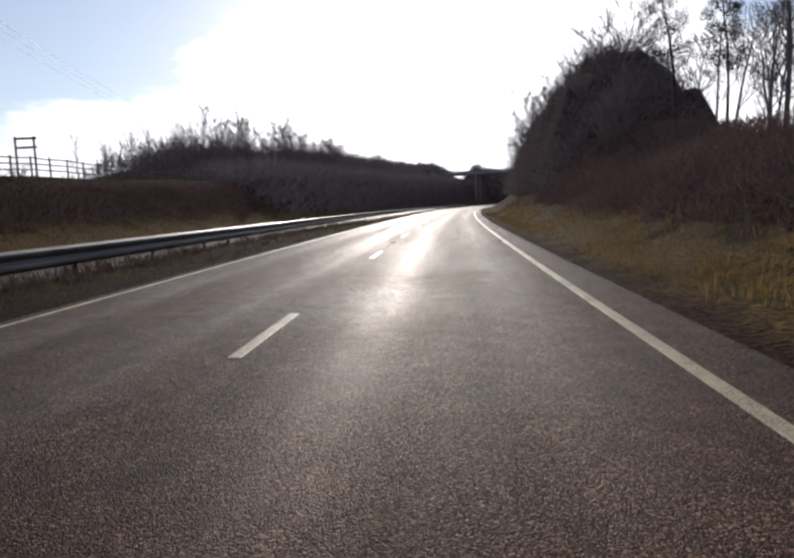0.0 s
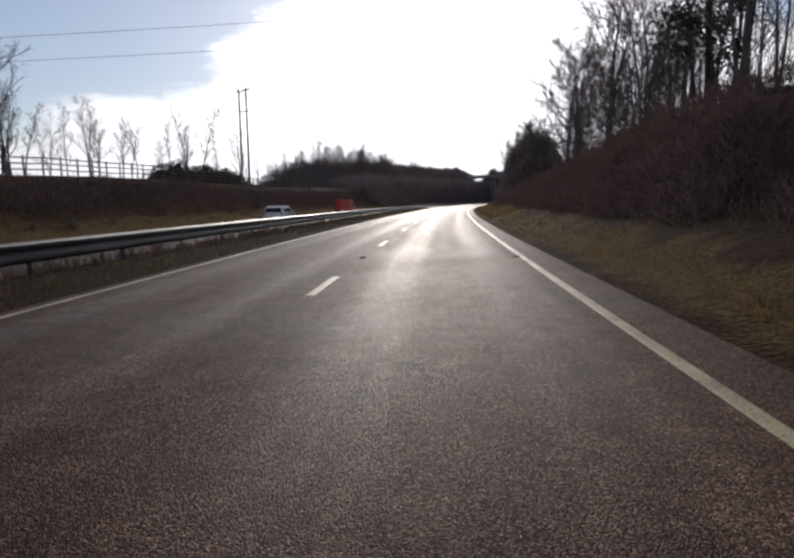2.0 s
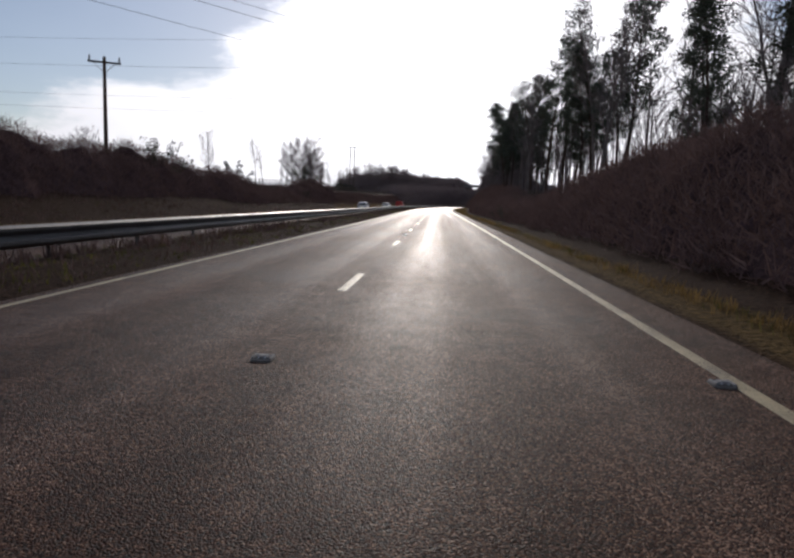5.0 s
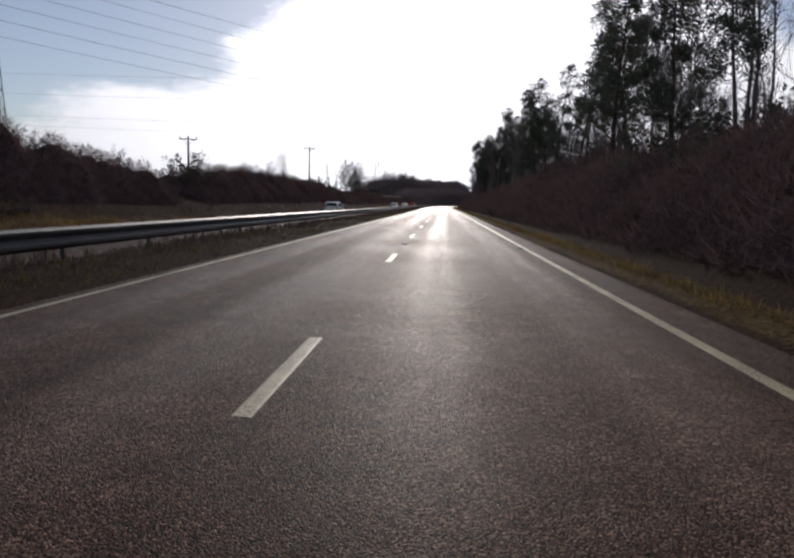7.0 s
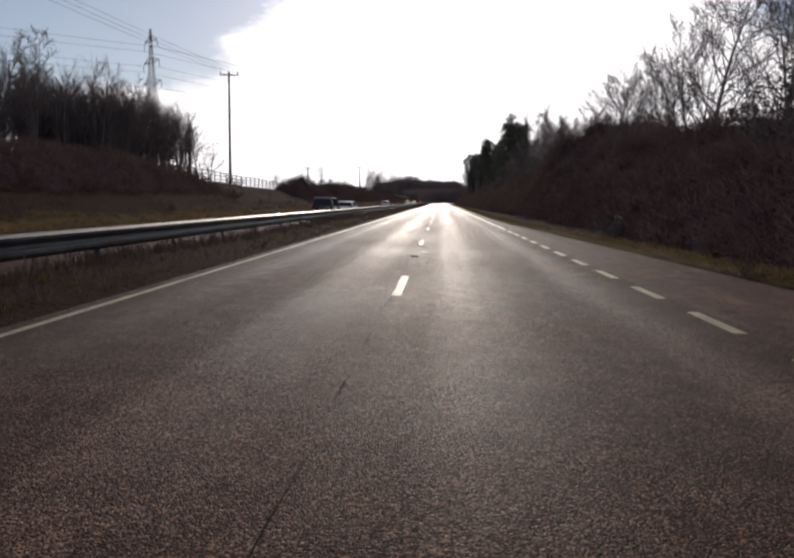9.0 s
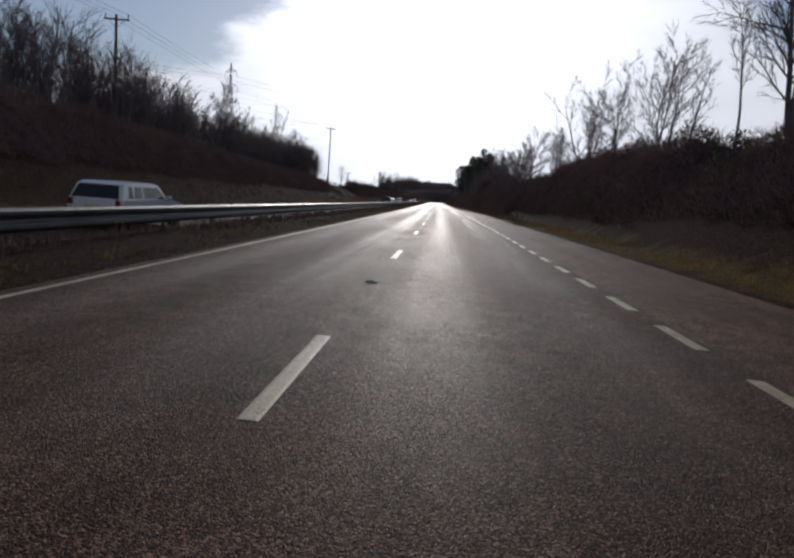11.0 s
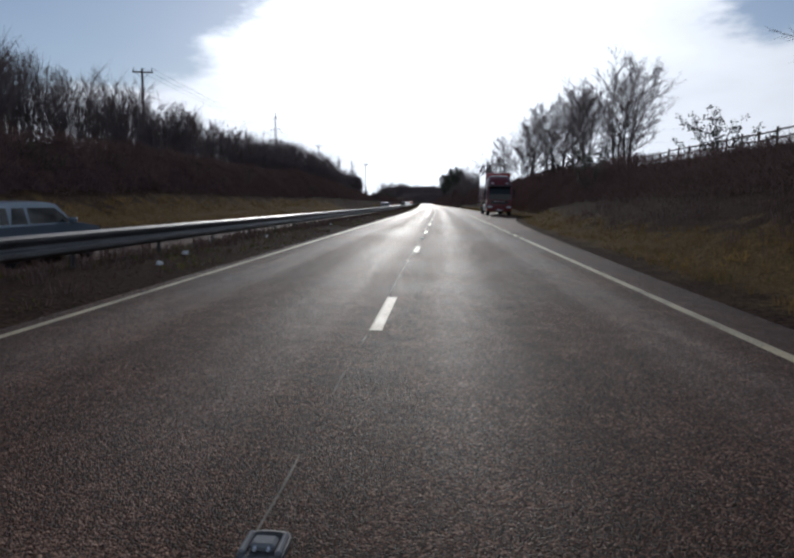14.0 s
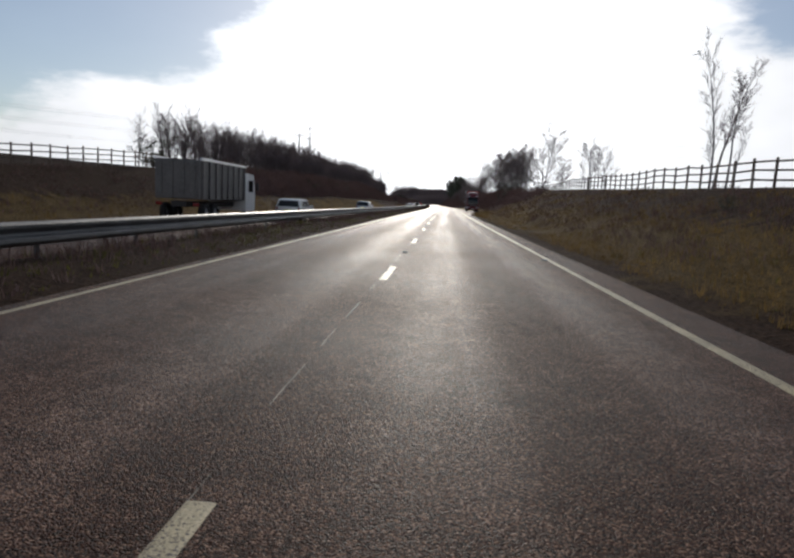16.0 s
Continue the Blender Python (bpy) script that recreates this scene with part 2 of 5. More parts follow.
def asphalt_material(name="asphalt", lane=True, tone=1.0):
    """Chipped tarmac: pale and dark stones, polished wheel tracks (from the road's own cross coordinate), tar seams and patches."""
    m = bpy.data.materials.new(name)
    m.use_nodes = True
    nt = m.node_tree
    n, ln = nt.nodes.new, nt.links.new
    b = nt.nodes["Principled BSDF"]
    tc = n("ShaderNodeTexCoord")

    def mth(op, x, y=0.0, z=0.0):
        k = n("ShaderNodeMath")
        k.operation = op
        for i, v in enumerate((x, y, z)):
            if isinstance(v, (int, float)):
                k.inputs[i].default_value = v
            else:
                ln(v, k.inputs[i])
        return k.outputs[0]

    stones = n("ShaderNodeTexVoronoi")
    stones.inputs["Scale"].default_value = 105.0
    ln(tc.outputs["Object"], stones.inputs["Vector"])
    grit = n("ShaderNodeTexNoise")
    grit.inputs["Scale"].default_value, grit.inputs["Detail"].default_value = 48.0, 6.0
    ln(tc.outputs["Object"], grit.inputs["Vector"])
    patch = n("ShaderNodeTexNoise")
    patch.inputs["Scale"].default_value, patch.inputs["Detail"].default_value = 0.35, 5.0
    ln(tc.outputs["Object"], patch.inputs["Vector"])
    uv = n("ShaderNodeSeparateXYZ")
    ln(tc.outputs["UV"], uv.inputs[0])
    streak_map = n("ShaderNodeMapping")
    streak_map.inputs["Scale"].default_value = (1.6, 0.035, 1.0)
    ln(tc.outputs["UV"], streak_map.inputs[0])
    streak = n("ShaderNodeTexNoise")
    streak.inputs["Scale"].default_value, streak.inputs["Detail"].default_value = 1.0, 4.0
    ln(streak_map.outputs[0], streak.inputs["Vector"])
    # wheel tracks: two in each lane
    wheel = 0.0
    for c in ((-2.45, -0.85, 0.95, 2.65) if lane else (-1.0, 1.0)):
        off = mth("ABSOLUTE", mth("SUBTRACT", uv.outputs["X"], c))
        band = n("ShaderNodeMapRange")
        band.interpolation_type = "SMOOTHSTEP"
        band.inputs["From Min"].default_value, band.inputs["From Max"].default_value = 0.12, 0.62
        band.inputs["To Min"].default_value, band.inputs["To Max"].default_value = 1.0, 0.0
        ln(off, band.inputs["Value"])
        wheel = mth("ADD", band.outputs[0], wheel)
    wheel = mth("MULTIPLY", wheel, mth("MULTIPLY", 2.2, mth("SUBTRACT", streak.outputs[0], 0.12)))
    col = n("ShaderNodeValToRGB")
    cr = col.color_ramp
    cr.elements[0].position, cr.elements[0].color = 0.18, (0.010, 0.0072, 0.0064, 1)
    cr.elements[1].position, cr.elements[1].color = 0.92, (0.41, 0.245, 0.165, 1)
    mid = cr.elements.new(0.62)
    mid.color = (0.066, 0.0272, 0.0185, 1)
    for e in cr.elements:
        e.color = [c * tone for c in e.color[:3]] + [1]
    sv = n("ShaderNodeSeparateColor")
    ln(stones.outputs["Color"], sv.inputs[0])
    val = mth("ADD", mth("MULTIPLY", sv.outputs[0], 0.62), mth("MULTIPLY", grit.outputs[0], 0.34))
    val = mth("ADD", val, mth("MULTIPLY", mth("SUBTRACT", patch.outputs[0], 0.5), 0.35))
    val = mth("ADD", val, mth("MULTIPLY", mth("SUBTRACT", streak.outputs[0], 0.5), 0.22))
    blotch = n("ShaderNodeTexNoise")
    blotch.inputs["Scale"].default_value, blotch.inputs["Detail"].default_value = 3.2, 6.0
    ln(tc.outputs["Object"], blotch.inputs["Vector"])
    val = mth("ADD", val, mth("MULTIPLY", mth("SUBTRACT", blotch.outputs[0], 0.5), 0.30))
    val = mth("ADD", val, mth("MULTIPLY", wheel, 0.035))
    ln(val, col.inputs[0])
    ln(col.outputs[0], b.inputs["Base Color"])
    rough = mth("SUBTRACT", 0.64, mth("MULTIPLY", wheel, 0.11))
    rough = mth("ADD", rough, mth("MULTIPLY", mth("SUBTRACT", patch.outputs[0], 0.5), 0.25))
    rough = mth("ADD", rough, mth("MULTIPLY", mth("SUBTRACT", sv.outputs[2], 0.5), 0.35))
    ln(rough, b.inputs["Roughness"])
    b.inputs["Specular IOR Level"].default_value = 0.09
    b.inputs["Specular Tint"].default_value = (1.0, 0.74, 0.49, 1)
    bp = n("ShaderNodeBump")
    bp.inputs["Strength"].default_value, bp.inputs["Distance"].default_value = 1.0, 0.009
    ln(mth("SUBTRACT", mth("ADD", grit.outputs[0], mth("MULTIPLY", sv.outputs[1], 0.55)), stones.outputs["Distance"]), bp.inputs["Height"])
    ln(bp.outputs[0], b.inputs["Normal"])
    return m


def ground_material():
    """Winter verge: straw and olive grass beside the tarmac (uv x: 0 at its edge, 1 where the grass ends), leaf litter and soil beyond."""
    m = bpy.data.materials.new("winter_ground")
    m.use_nodes = True
    nt = m.node_tree
    n, ln = nt.nodes.new, nt.links.new
    b = nt.nodes["Principled BSDF"]
    tc = n("ShaderNodeTexCoord")
    a, c, f = n("ShaderNodeTexNoise"), n("ShaderNodeTexNoise"), n("ShaderNodeTexNoise")
    for t, s, d in ((a, 0.16, 5.0), (c, 1.1, 6.0), (f, 13.0, 5.0)):
        t.inputs["Scale"].default_value, t.inputs["Detail"].default_value = s, d
        ln(tc.outputs["Object"], t.inputs["Vector"])
    soil, grass = n("ShaderNodeValToRGB"), n("ShaderNodeValToRGB")
    soil.color_ramp.elements[0].color, soil.color_ramp.elements[1].color = (0.014, 0.008, 0.006, 1), (0.066, 0.036, 0.022, 1)
    grass.color_ramp.elements[0].color, grass.color_ramp.elements[1].color = (0.042, 0.028, 0.012, 1), (0.18, 0.115, 0.042, 1)
    for r in (soil, grass):
        r.color_ramp.elements[0].position, r.color_ramp.elements[1].position = 0.32, 0.70
        ln(f.outputs[0], r.inputs[0])
    uv = n("ShaderNodeSeparateXYZ")
    ln(tc.outputs["UV"], uv.inputs[0])

    def mth(op, x, y):
        k = n("ShaderNodeMath")
        k.operation = op
        for i, v in enumerate((x, y)):
            if isinstance(v, (int, float)):
                k.inputs[i].default_value = v
            else:
                ln(v, k.inputs[i])
        return k.outputs[0]

    spread = mth("ADD", mth("MULTIPLY", mth("SUBTRACT", c.outputs[0], 0.5), 1.5), mth("MULTIPLY", mth("SUBTRACT", a.outputs[0], 0.5), 0.9))
    pos = mth("ADD", uv.outputs["X"], spread)
    outer = n("ShaderNodeMapRange")
    outer.interpolation_type = "SMOOTHSTEP"
    outer.inputs["From Min"].default_value, outer.inputs["From Max"].default_value = 1.15, 0.75
    ln(pos, outer.inputs["Value"])
    inner = n("ShaderNodeMapRange")
    inner.interpolation_type = "SMOOTHSTEP"
    inner.inputs["From Min"].default_value, inner.inputs["From Max"].default_value = 0.0, 0.35
    ln(mth("ADD", uv.outputs["X"], mth("MULTIPLY", spread, 0.4)), inner.inputs["Value"])
    mix = n("ShaderNodeMix")
    mix.data_type = "RGBA"
    ln(mth("MULTIPLY", outer.outputs[0], inner.outputs[0]), mix.inputs[0])
    ln(soil.outputs[0], mix.inputs[6])
    ln(grass.outputs[0], mix.inputs[7])
    ln(mix.outputs[2], b.inputs["Base Color"])
    b.inputs["Roughness"].default_value = 1.0
    b.inputs["Specular IOR Level"].default_value = 0.04
    bp = n("ShaderNodeBump")
    bp.inputs["Strength"].default_value, bp.inputs["Distance"].default_value = 1.0, 0.12
    ln(mth("ADD", f.outputs[0], c.outputs[0]), bp.inputs["Height"])
    ln(bp.outputs[0], b.inputs["Normal"])
    return m


def paint_material():
    """Road paint worn through to the tarmac: chips at stone size, longer bald stretches."""
    m = material("road_paint", (0.46, 0.37, 0.21), 0.6, vary=0.30, scale=3.0, fine=45.0, bump=0.4, dist=0.006)
    nt = m.node_tree
    n, ln = nt.nodes.new, nt.links.new
    b = nt.nodes["Principled BSDF"]
    tc = n("ShaderNodeTexCoord")
    chips, bald = n("ShaderNodeTexNoise"), n("ShaderNodeTexNoise")
    for t, sc, d in ((chips, 75.0, 4.0), (bald, 0.9, 3.0)):
        t.inputs["Scale"].default_value, t.inputs["Detail"].default_value = sc, d
        ln(tc.outputs["Object"], t.inputs["Vector"])
    total = n("ShaderNodeMath")
    total.operation = "MULTIPLY_ADD"
    total.inputs[1].default_value = 0.6
    ln(bald.outputs[0], total.inputs[0])
    ln(chips.outputs[0], total.inputs[2])
    wear = n("ShaderNodeMapRange")
    wear.interpolation_type = "SMOOTHSTEP"
    wear.inputs["From Min"].default_value, wear.inputs["From Max"].default_value = 0.80, 0.98
    ln(total.outputs[0], wear.inputs["Value"])
    mix = n("ShaderNodeMix")
    mix.data_type = "RGBA"
    mix.inputs[7].default_value = (0.065, 0.045, 0.034, 1)
    ln(wear.outputs[0], mix.inputs[0])
    ln(b.inputs["Base Color"].links[0].from_socket, mix.inputs[6])
    ln(mix.outputs[2], b.inputs["Base Color"])
    return m


def glass_material(name, tint):
    m = bpy.data.materials.new(name)
    m.use_nodes = True
    b = m.node_tree.nodes["Principled BSDF"]
    b.inputs["Base Color"].default_value = (*tint, 1)
    b.inputs["Roughness"].default_value = 0.04
    b.inputs["Specular IOR Level"].default_value = 0.35
    return m


M_ASPHALT = asphalt_material()
M_ASPHALT_FAR = asphalt_material("asphalt_other", lane=False)
M_ASPHALT_LAYBY = asphalt_material("asphalt_layby", lane=False, tone=1.5)
M_GROUND = ground_material()
M_PAINT = paint_material()
M_STEEL = material("galvanised_steel", (0.15, 0.145, 0.14), 0.5, metal=0.65, vary=0.4, scale=1.3, fine=30.0, bump=0.1)
M_POST = material("weathered_post_steel", (0.12, 0.115, 0.11), 0.7, metal=0.3, vary=0.35, scale=3.0)
M_BARK = material("bark", (0.15, 0.125, 0.115), 0.95, spec=0.1, vary=0.45, scale=1.5, fine=18.0, bump=0.9, dist=0.03, random=0.12)
M_TWIG = material("twigs", (0.185, 0.150, 0.146), 0.95, spec=0.05, vary=0.35, scale=0.8, fine=8.0, bump=0, through_light=0.15, random=0.15)
M_PINE_BARK = material("pine_bark", (0.085, 0.060, 0.050), 0.95, spec=0.1, vary=0.45, scale=2.0, fine=14.0, bump=0.9, dist=0.03)
M_NEEDLE = material("needles", (0.080, 0.090, 0.066), 0.8, through_light=0.2, spec=0.2, vary=0.4, scale=0.7, fine=6.0, bump=0, random=0.1)
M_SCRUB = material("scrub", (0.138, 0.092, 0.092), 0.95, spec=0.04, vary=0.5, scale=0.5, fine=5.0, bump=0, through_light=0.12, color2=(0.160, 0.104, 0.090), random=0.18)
# darker than the twigs: the shade deep in the growth is put into this colour
M_SCRUB_CORE = material("shaded_scrub_core", (0.082, 0.052, 0.051), 1.0, spec=0.0, vary=0.6, scale=1.2, fine=9.0, bump=0.5, dist=0.05)
M_IVY = material("evergreen_scrub", (0.068, 0.070, 0.050), 0.7, through_light=0.2, spec=0.25, vary=0.5, scale=0.6, fine=5.0, bump=0, random=0.15)
M_GRASS = material("dead_grass", (0.150, 0.098, 0.042), 0.85, through_light=0.5, spec=0.15, vary=0.45, scale=0.35, fine=3.0, bump=0, color2=(0.20, 0.132, 0.050))
M_GRASS_G = material("green_grass", (0.060, 0.062, 0.020), 0.8, through_light=0.5, spec=0.2, vary=0.45, scale=0.5, fine=3.0, bump=0, color2=(0.11, 0.10, 0.03))
M_FENCE = material("weathered_timber", (0.15, 0.115, 0.085), 0.9, spec=0.15, vary=0.35, scale=1.5, fine=20.0, bump=0.5, random=0.1)
M_POLE = material("creosoted_pole", (0.085, 0.060, 0.045), 0.9, spec=0.15, vary=0.35, scale=1.0, fine=16.0, bump=0.5)
M_CONCRETE = material("concrete", (0.24, 0.235, 0.23), 0.85, vary=0.2, scale=0.5, fine=9.0, bump=0.3)
M_WIRE = material("wire", (0.12, 0.12, 0.12), 0.5, metal=0.7, vary=0.1, bump=0)
M_TYRE = material("tyre", (0.022, 0.021, 0.021), 0.85, spec=0.2, vary=0.25, scale=6.0, bump=0.3)
M_RIM = material("wheel_rim", (0.42, 0.42, 0.43), 0.35, metal=0.8, vary=0.15, scale=6.0, bump=0)
M_BLACK = material("black_plastic", (0.022, 0.022, 0.023), 0.6, vary=0.2, scale=5.0, bump=0.1)
M_CHASSIS = material("chassis", (0.040, 0.036, 0.034), 0.75, metal=0.2, vary=0.35, scale=3.0, bump=0.2)
M_ALU = material("brushed_aluminium", (0.60, 0.60, 0.60), 0.38, metal=0.85, vary=0.12, scale=2.0, bump=0.05)
M_RED = material("red_paint", (0.13, 0.008, 0.014), 0.36, vary=0.12, scale=0.8, fine=12.0, bump=0.02, coat=0.25)
M_RED_BOX = material("red_box_panel", (0.34, 0.030, 0.034), 0.14, spec=0.7, vary=0.18, scale=0.5, fine=6.0, bump=0.01, coat=1.0)
M_VANRED = material("bright_red_paint", (0.55, 0.018, 0.014), 0.32, vary=0.10, scale=0.8, bump=0.02, coat=0.6)
M_WHITE = material("white_paint", (0.74, 0.74, 0.72), 0.32, vary=0.08, scale=0.9, bump=0.02, coat=0.6)
M_SILVER = material("silver_paint", (0.46, 0.48, 0.50), 0.30, metal=0.5, vary=0.08, scale=0.9, bump=0.02, coat=0.6)
M_DARKBLUE = material("dark_paint", (0.025, 0.028, 0.040), 0.28, metal=0.2, vary=0.1, scale=0.9, bump=0.02, coat=0.7)
M_BLUEGREY = material("bluegrey_paint", (0.16, 0.21, 0.26), 0.30, metal=0.4, vary=0.1, scale=0.9, bump=0.02, coat=0.6)
M_GREY_BODY = material("grey_tipper_body", (0.13, 0.12, 0.115), 0.5, metal=0.3, vary=0.3, scale=0.9, fine=8.0, bump=0.1)
M_GLASS = glass_material("dark_window_glass", (0.015, 0.018, 0.020))
# same glass with the sky's reflection painted in as a pale base colour
M_GLASS_LIT = glass_material("sky_lit_window_glass", (0.30, 0.34, 0.35))
M_LAMP = material("headlamp_lens", (0.72, 0.73, 0.74), 0.12, vary=0.05, bump=0, coat=0.8)
M_TAIL = material("tail_lamp_lens", (0.22, 0.010, 0.010), 0.2, vary=0.1, bump=0, coat=0.8)
M_AMBER = material("amber_lens", (0.75, 0.28, 0.02), 0.2, vary=0.1, bump=0, coat=0.6)
M_PLATE = material("plate", (0.68, 0.64, 0.30), 0.45, vary=0.05, bump=0)
M_SIGN = material("sign_white", (0.78, 0.78, 0.75), 0.5, vary=0.1, scale=3.0, bump=0.02)


# ---------------------------------------------------------------- building helpers
class Build:
    """Collects one mesh."""

    def __init__(self):
        self.v, self.f = [], []

    def quad(self, *pts):
        k = len(self.v)
        self.v += [tuple(p) for p in pts]
        self.f.append(tuple(range(k, k + len(pts))))

    def box(self, c, s, turn=None, chamfer=0.0):
        """An upright box with chamfered edges: centre, full size."""
        x, y, z = (q / 2 for q in s)
        if chamfer <= 0:
            co = [(sx * x, sy * y, sz * z) for sz in (-1, 1) for sx, sy in ((-1, -1), (1, -1), (1, 1), (-1, 1))]
            fs = [(3, 2, 1, 0), (4, 5, 6, 7), (0, 1, 5, 4), (1, 2, 6, 5), (2, 3, 7, 6), (3, 0, 4, 7)]
        else:
            b = bmesh.new()
            bmesh.ops.create_cube(b, size=1.0)
            for q in b.verts:
                q.co = Vector((q.co.x * 2 * x, q.co.y * 2 * y, q.co.z * 2 * z))
            bmesh.ops.bevel(b, geom=b.edges[:], offset=min(chamfer, 0.45 * min(s)), segments=2 if chamfer > 0.02 else 1, affect="EDGES", profile=0.6)
            b.verts.index_update()
            co = [tuple(q.co) for q in b.verts]
            fs = [tuple(q.index for q in fa.verts) for fa in b.faces]
            b.free()
        k = len(self.v)
        for p in co:
            p = Vector(p)
            if turn is not None:
                p = turn @ p
            self.v.append((p.x + c[0], p.y + c[1], p.z + c[2]))
        self.f += [tuple(i + k for i in q) for q in fs]

    def tube(self, p0, p1, r0, r1, n=6, caps=True):
        p0, p1 = Vector(p0), Vector(p1)
        d = (p1 - p0).normalized()
        s = d.orthogonal().normalized()
        t = d.cross(s)
        k = len(self.v)
        for p, r in ((p0, r0), (p1, r1)):
            for i in range(n):
                w = 2 * math.pi * i / n
                self.v.append(tuple(p + r * (math.cos(w) * s + math.sin(w) * t)))
        for i in range(n):
            j = (i + 1) % n
            self.f.append((k + i, k + j, k + n + j, k + n + i))
        if caps:
            self.f.append(tuple(range(k + n - 1, k - 1, -1)))
            self.f.append(tuple(range(k + n, k + 2 * n)))

    def loft(self, rings, close=True):
        """Joins rings of equal count; each ring is a closed loop of points."""
        k, n = len(self.v), len(rings[0])
        for r in rings:
            self.v += [tuple(p) for p in r]
        for q in range(len(rings) - 1):
            for i in range(n):
                j = (i + 1) % n
                self.f.append((k + q * n + i, k + q * n + j, k + (q + 1) * n + j, k + (q + 1) * n + i))
        if close:
            self.f.append(tuple(range(k + n - 1, k - 1, -1)))
            e = k + (len(rings) - 1) * n
            self.f.append(tuple(range(e, e + n)))

    def mesh(self, name, mat, smooth=False):
        me = bpy.data.meshes.new(name)
        me.from_pydata(self.v, [], self.f)
        me.materials.append(mat)
        if smooth:
            for p in me.polygons:
                p.use_smooth = True
        me.update()
        return me


def part(name, b, mat, parent, label="", smooth=False):
    ob = new(name, b.mesh(name, mat, smooth) if isinstance(b, Build) else b)
    if parent is not None:
        ob.parent = parent
    return tagged(ob, label)


def thing(name, label, category, m=None, group="", kind=""):
    ob = new(name)
    ob.empty_display_size = 0.3
    if m is not None:
        ob.matrix_basis = m
    return tagged(ob, label, category, group, kind)


# ---------------------------------------------------------------- ground and roads
def steps(lo, hi, step):
    return list(np.arange(lo, hi + 1e-6, step))


def build_ground():
    la = steps(-900, -600, 30) + steps(-596, 300, 4) + steps(320, 900, 40)
    lats = [-700, -400, -250, -160, -110, -80, -60, -48, -40, -34, -30, -27, -25, -23.5, -22, -20.5, -19, -17.8, -16.8, -15.8, -15.3, -14.9, -11, -7.8, -7.4, -7.0, -6.4, -5.8, -5.2, -4.6, -4.1, -3.75, -3.5, -3.2,
            0, 3.4, 3.8, 4.1, 4.4, 4.7, 5.2, 5.8, 6.4, 7.0, 7.7, 8.4, 9.2, 10, 11, 12, 13.5, 15, 17, 19.5, 22, 26, 32, 40, 60, 100, 160, 250, 400, 700]
    b, uvs = Build(), []
    for a in la:
        for l in lats:
            b.v.append(tuple(at(a, l, ground_z(a, l))))
            e = edge_r(a)
            uvs.append(((l - e) / VERGE_W(a) if l > 0 else ((-15.4 - l) / VERGE_LEFT(a) if l < -9 else -0.25), a))
    w = len(lats)
    for i in range(len(la) - 1):
        for j in range(w - 1):
            k = i * w + j
            b.f.append((k, k + 1, k + w + 1, k + w))
    me = b.mesh("ground", M_GROUND, True)
    uv = me.uv_layers.new(name="UVMap")
    uv.data.foreach_set("uv", np.array(uvs, dtype=np.float32)[[l.vertex_index for l in me.loops]].ravel())
    ob = new("ground", me)
    tagged(ob, "brown winter verge and banks of rough grass, soil and leaf litter", "ground", kind="structure")


def ribbon(name, mat, lo, hi, stretch, z, step=4.0, thick=0.10, parent=None):
    """A strip along the road with its cross coordinate in the uv map; lo and hi may be functions of a."""
    b, uvs = Build(), []
    f_lo = lo if callable(lo) else (lambda a: lo)
    f_hi = hi if callable(hi) else (lambda a: hi)
    cuts = steps(stretch[0], stretch[1], step)
    if cuts[-1] < stretch[1] - 1e-6:
        cuts.append(stretch[1])
    cols = 12 if thick > 0.05 else 1
    for a in cuts:
        l0, l1 = f_lo(a), f_hi(a)
        row = [(l0 - 0.02, z - thick)] + [(l0 + (l1 - l0) * j / cols, z) for j in range(cols + 1)] + [(l1 + 0.02, z - thick)]
        for l, h in row:
            b.v.append(tuple(at(a, l, h)))
            uvs.append((l, a))
    w = cols + 3
    for i in range(len(cuts) - 1):
        for j in range(w - 1):
            k = i * w + j
            b.f.append((k, k + 1, k + w + 1, k + w))
    me = b.mesh(name, mat)
    uv = me.uv_layers.new(name="UVMap")
    flat = np.array(uvs, dtype=np.float32)[[l.vertex_index for l in me.loops]]
    uv.data.foreach_set("uv", flat.ravel())
    ob = new(name, me)
    if parent is not None:
        ob.parent = parent
    return ob


build_ground()
road = tagged(ribbon("road", M_ASPHALT, -3.32, edge_r, (-760, 420), 0.0), "dark worn tarmac carriageway with coarse chippings and polished tracks", "road", kind="structure")
tagged(ribbon("road_opposite", M_ASPHALT_FAR, -14.95, -7.55, (-760, 420), LOW), "dark tarmac carriageway for the opposite traffic", "road", kind="structure")

tagged(ribbon("layby", M_ASPHALT_LAYBY, LANE_R + 0.16, lambda a: max(LANE_R + 0.2, edge_r(a) - 0.02), (-447, -284), 0.004, thick=0.004), "paler dusty tarmac of the lay-by beside the lane", "lay-by", kind="structure")

# edge lines, lane dashes, lay-by dashes
tagged(ribbon("edge_line_inner", M_PAINT, LANE_L - 0.024, LANE_L + 0.024, (-700, 400), 0.004, thick=0.003), "thin worn white edge line beside the central reserve", "road marking", kind="structure")
for q, span in enumerate(((-700, -453), (-277, 400))):
    tagged(ribbon("edge_line_outer", M_PAINT, LANE_R - 0.046, LANE_R + 0.046, span, 0.004, thick=0.003), "worn cream-white edge line beside the verge", "road marking", kind="structure")
lane_line = thing("lane_line", "broken white lane line of worn painted dashes", "road marking", kind="structure")
for q in range(-64, 40):
    ribbon("dash", M_PAINT, -0.041, 0.041, (9.0 * q, 9.0 * q + 2.0), 0.004, step=1.0, thick=0.003, parent=lane_line)
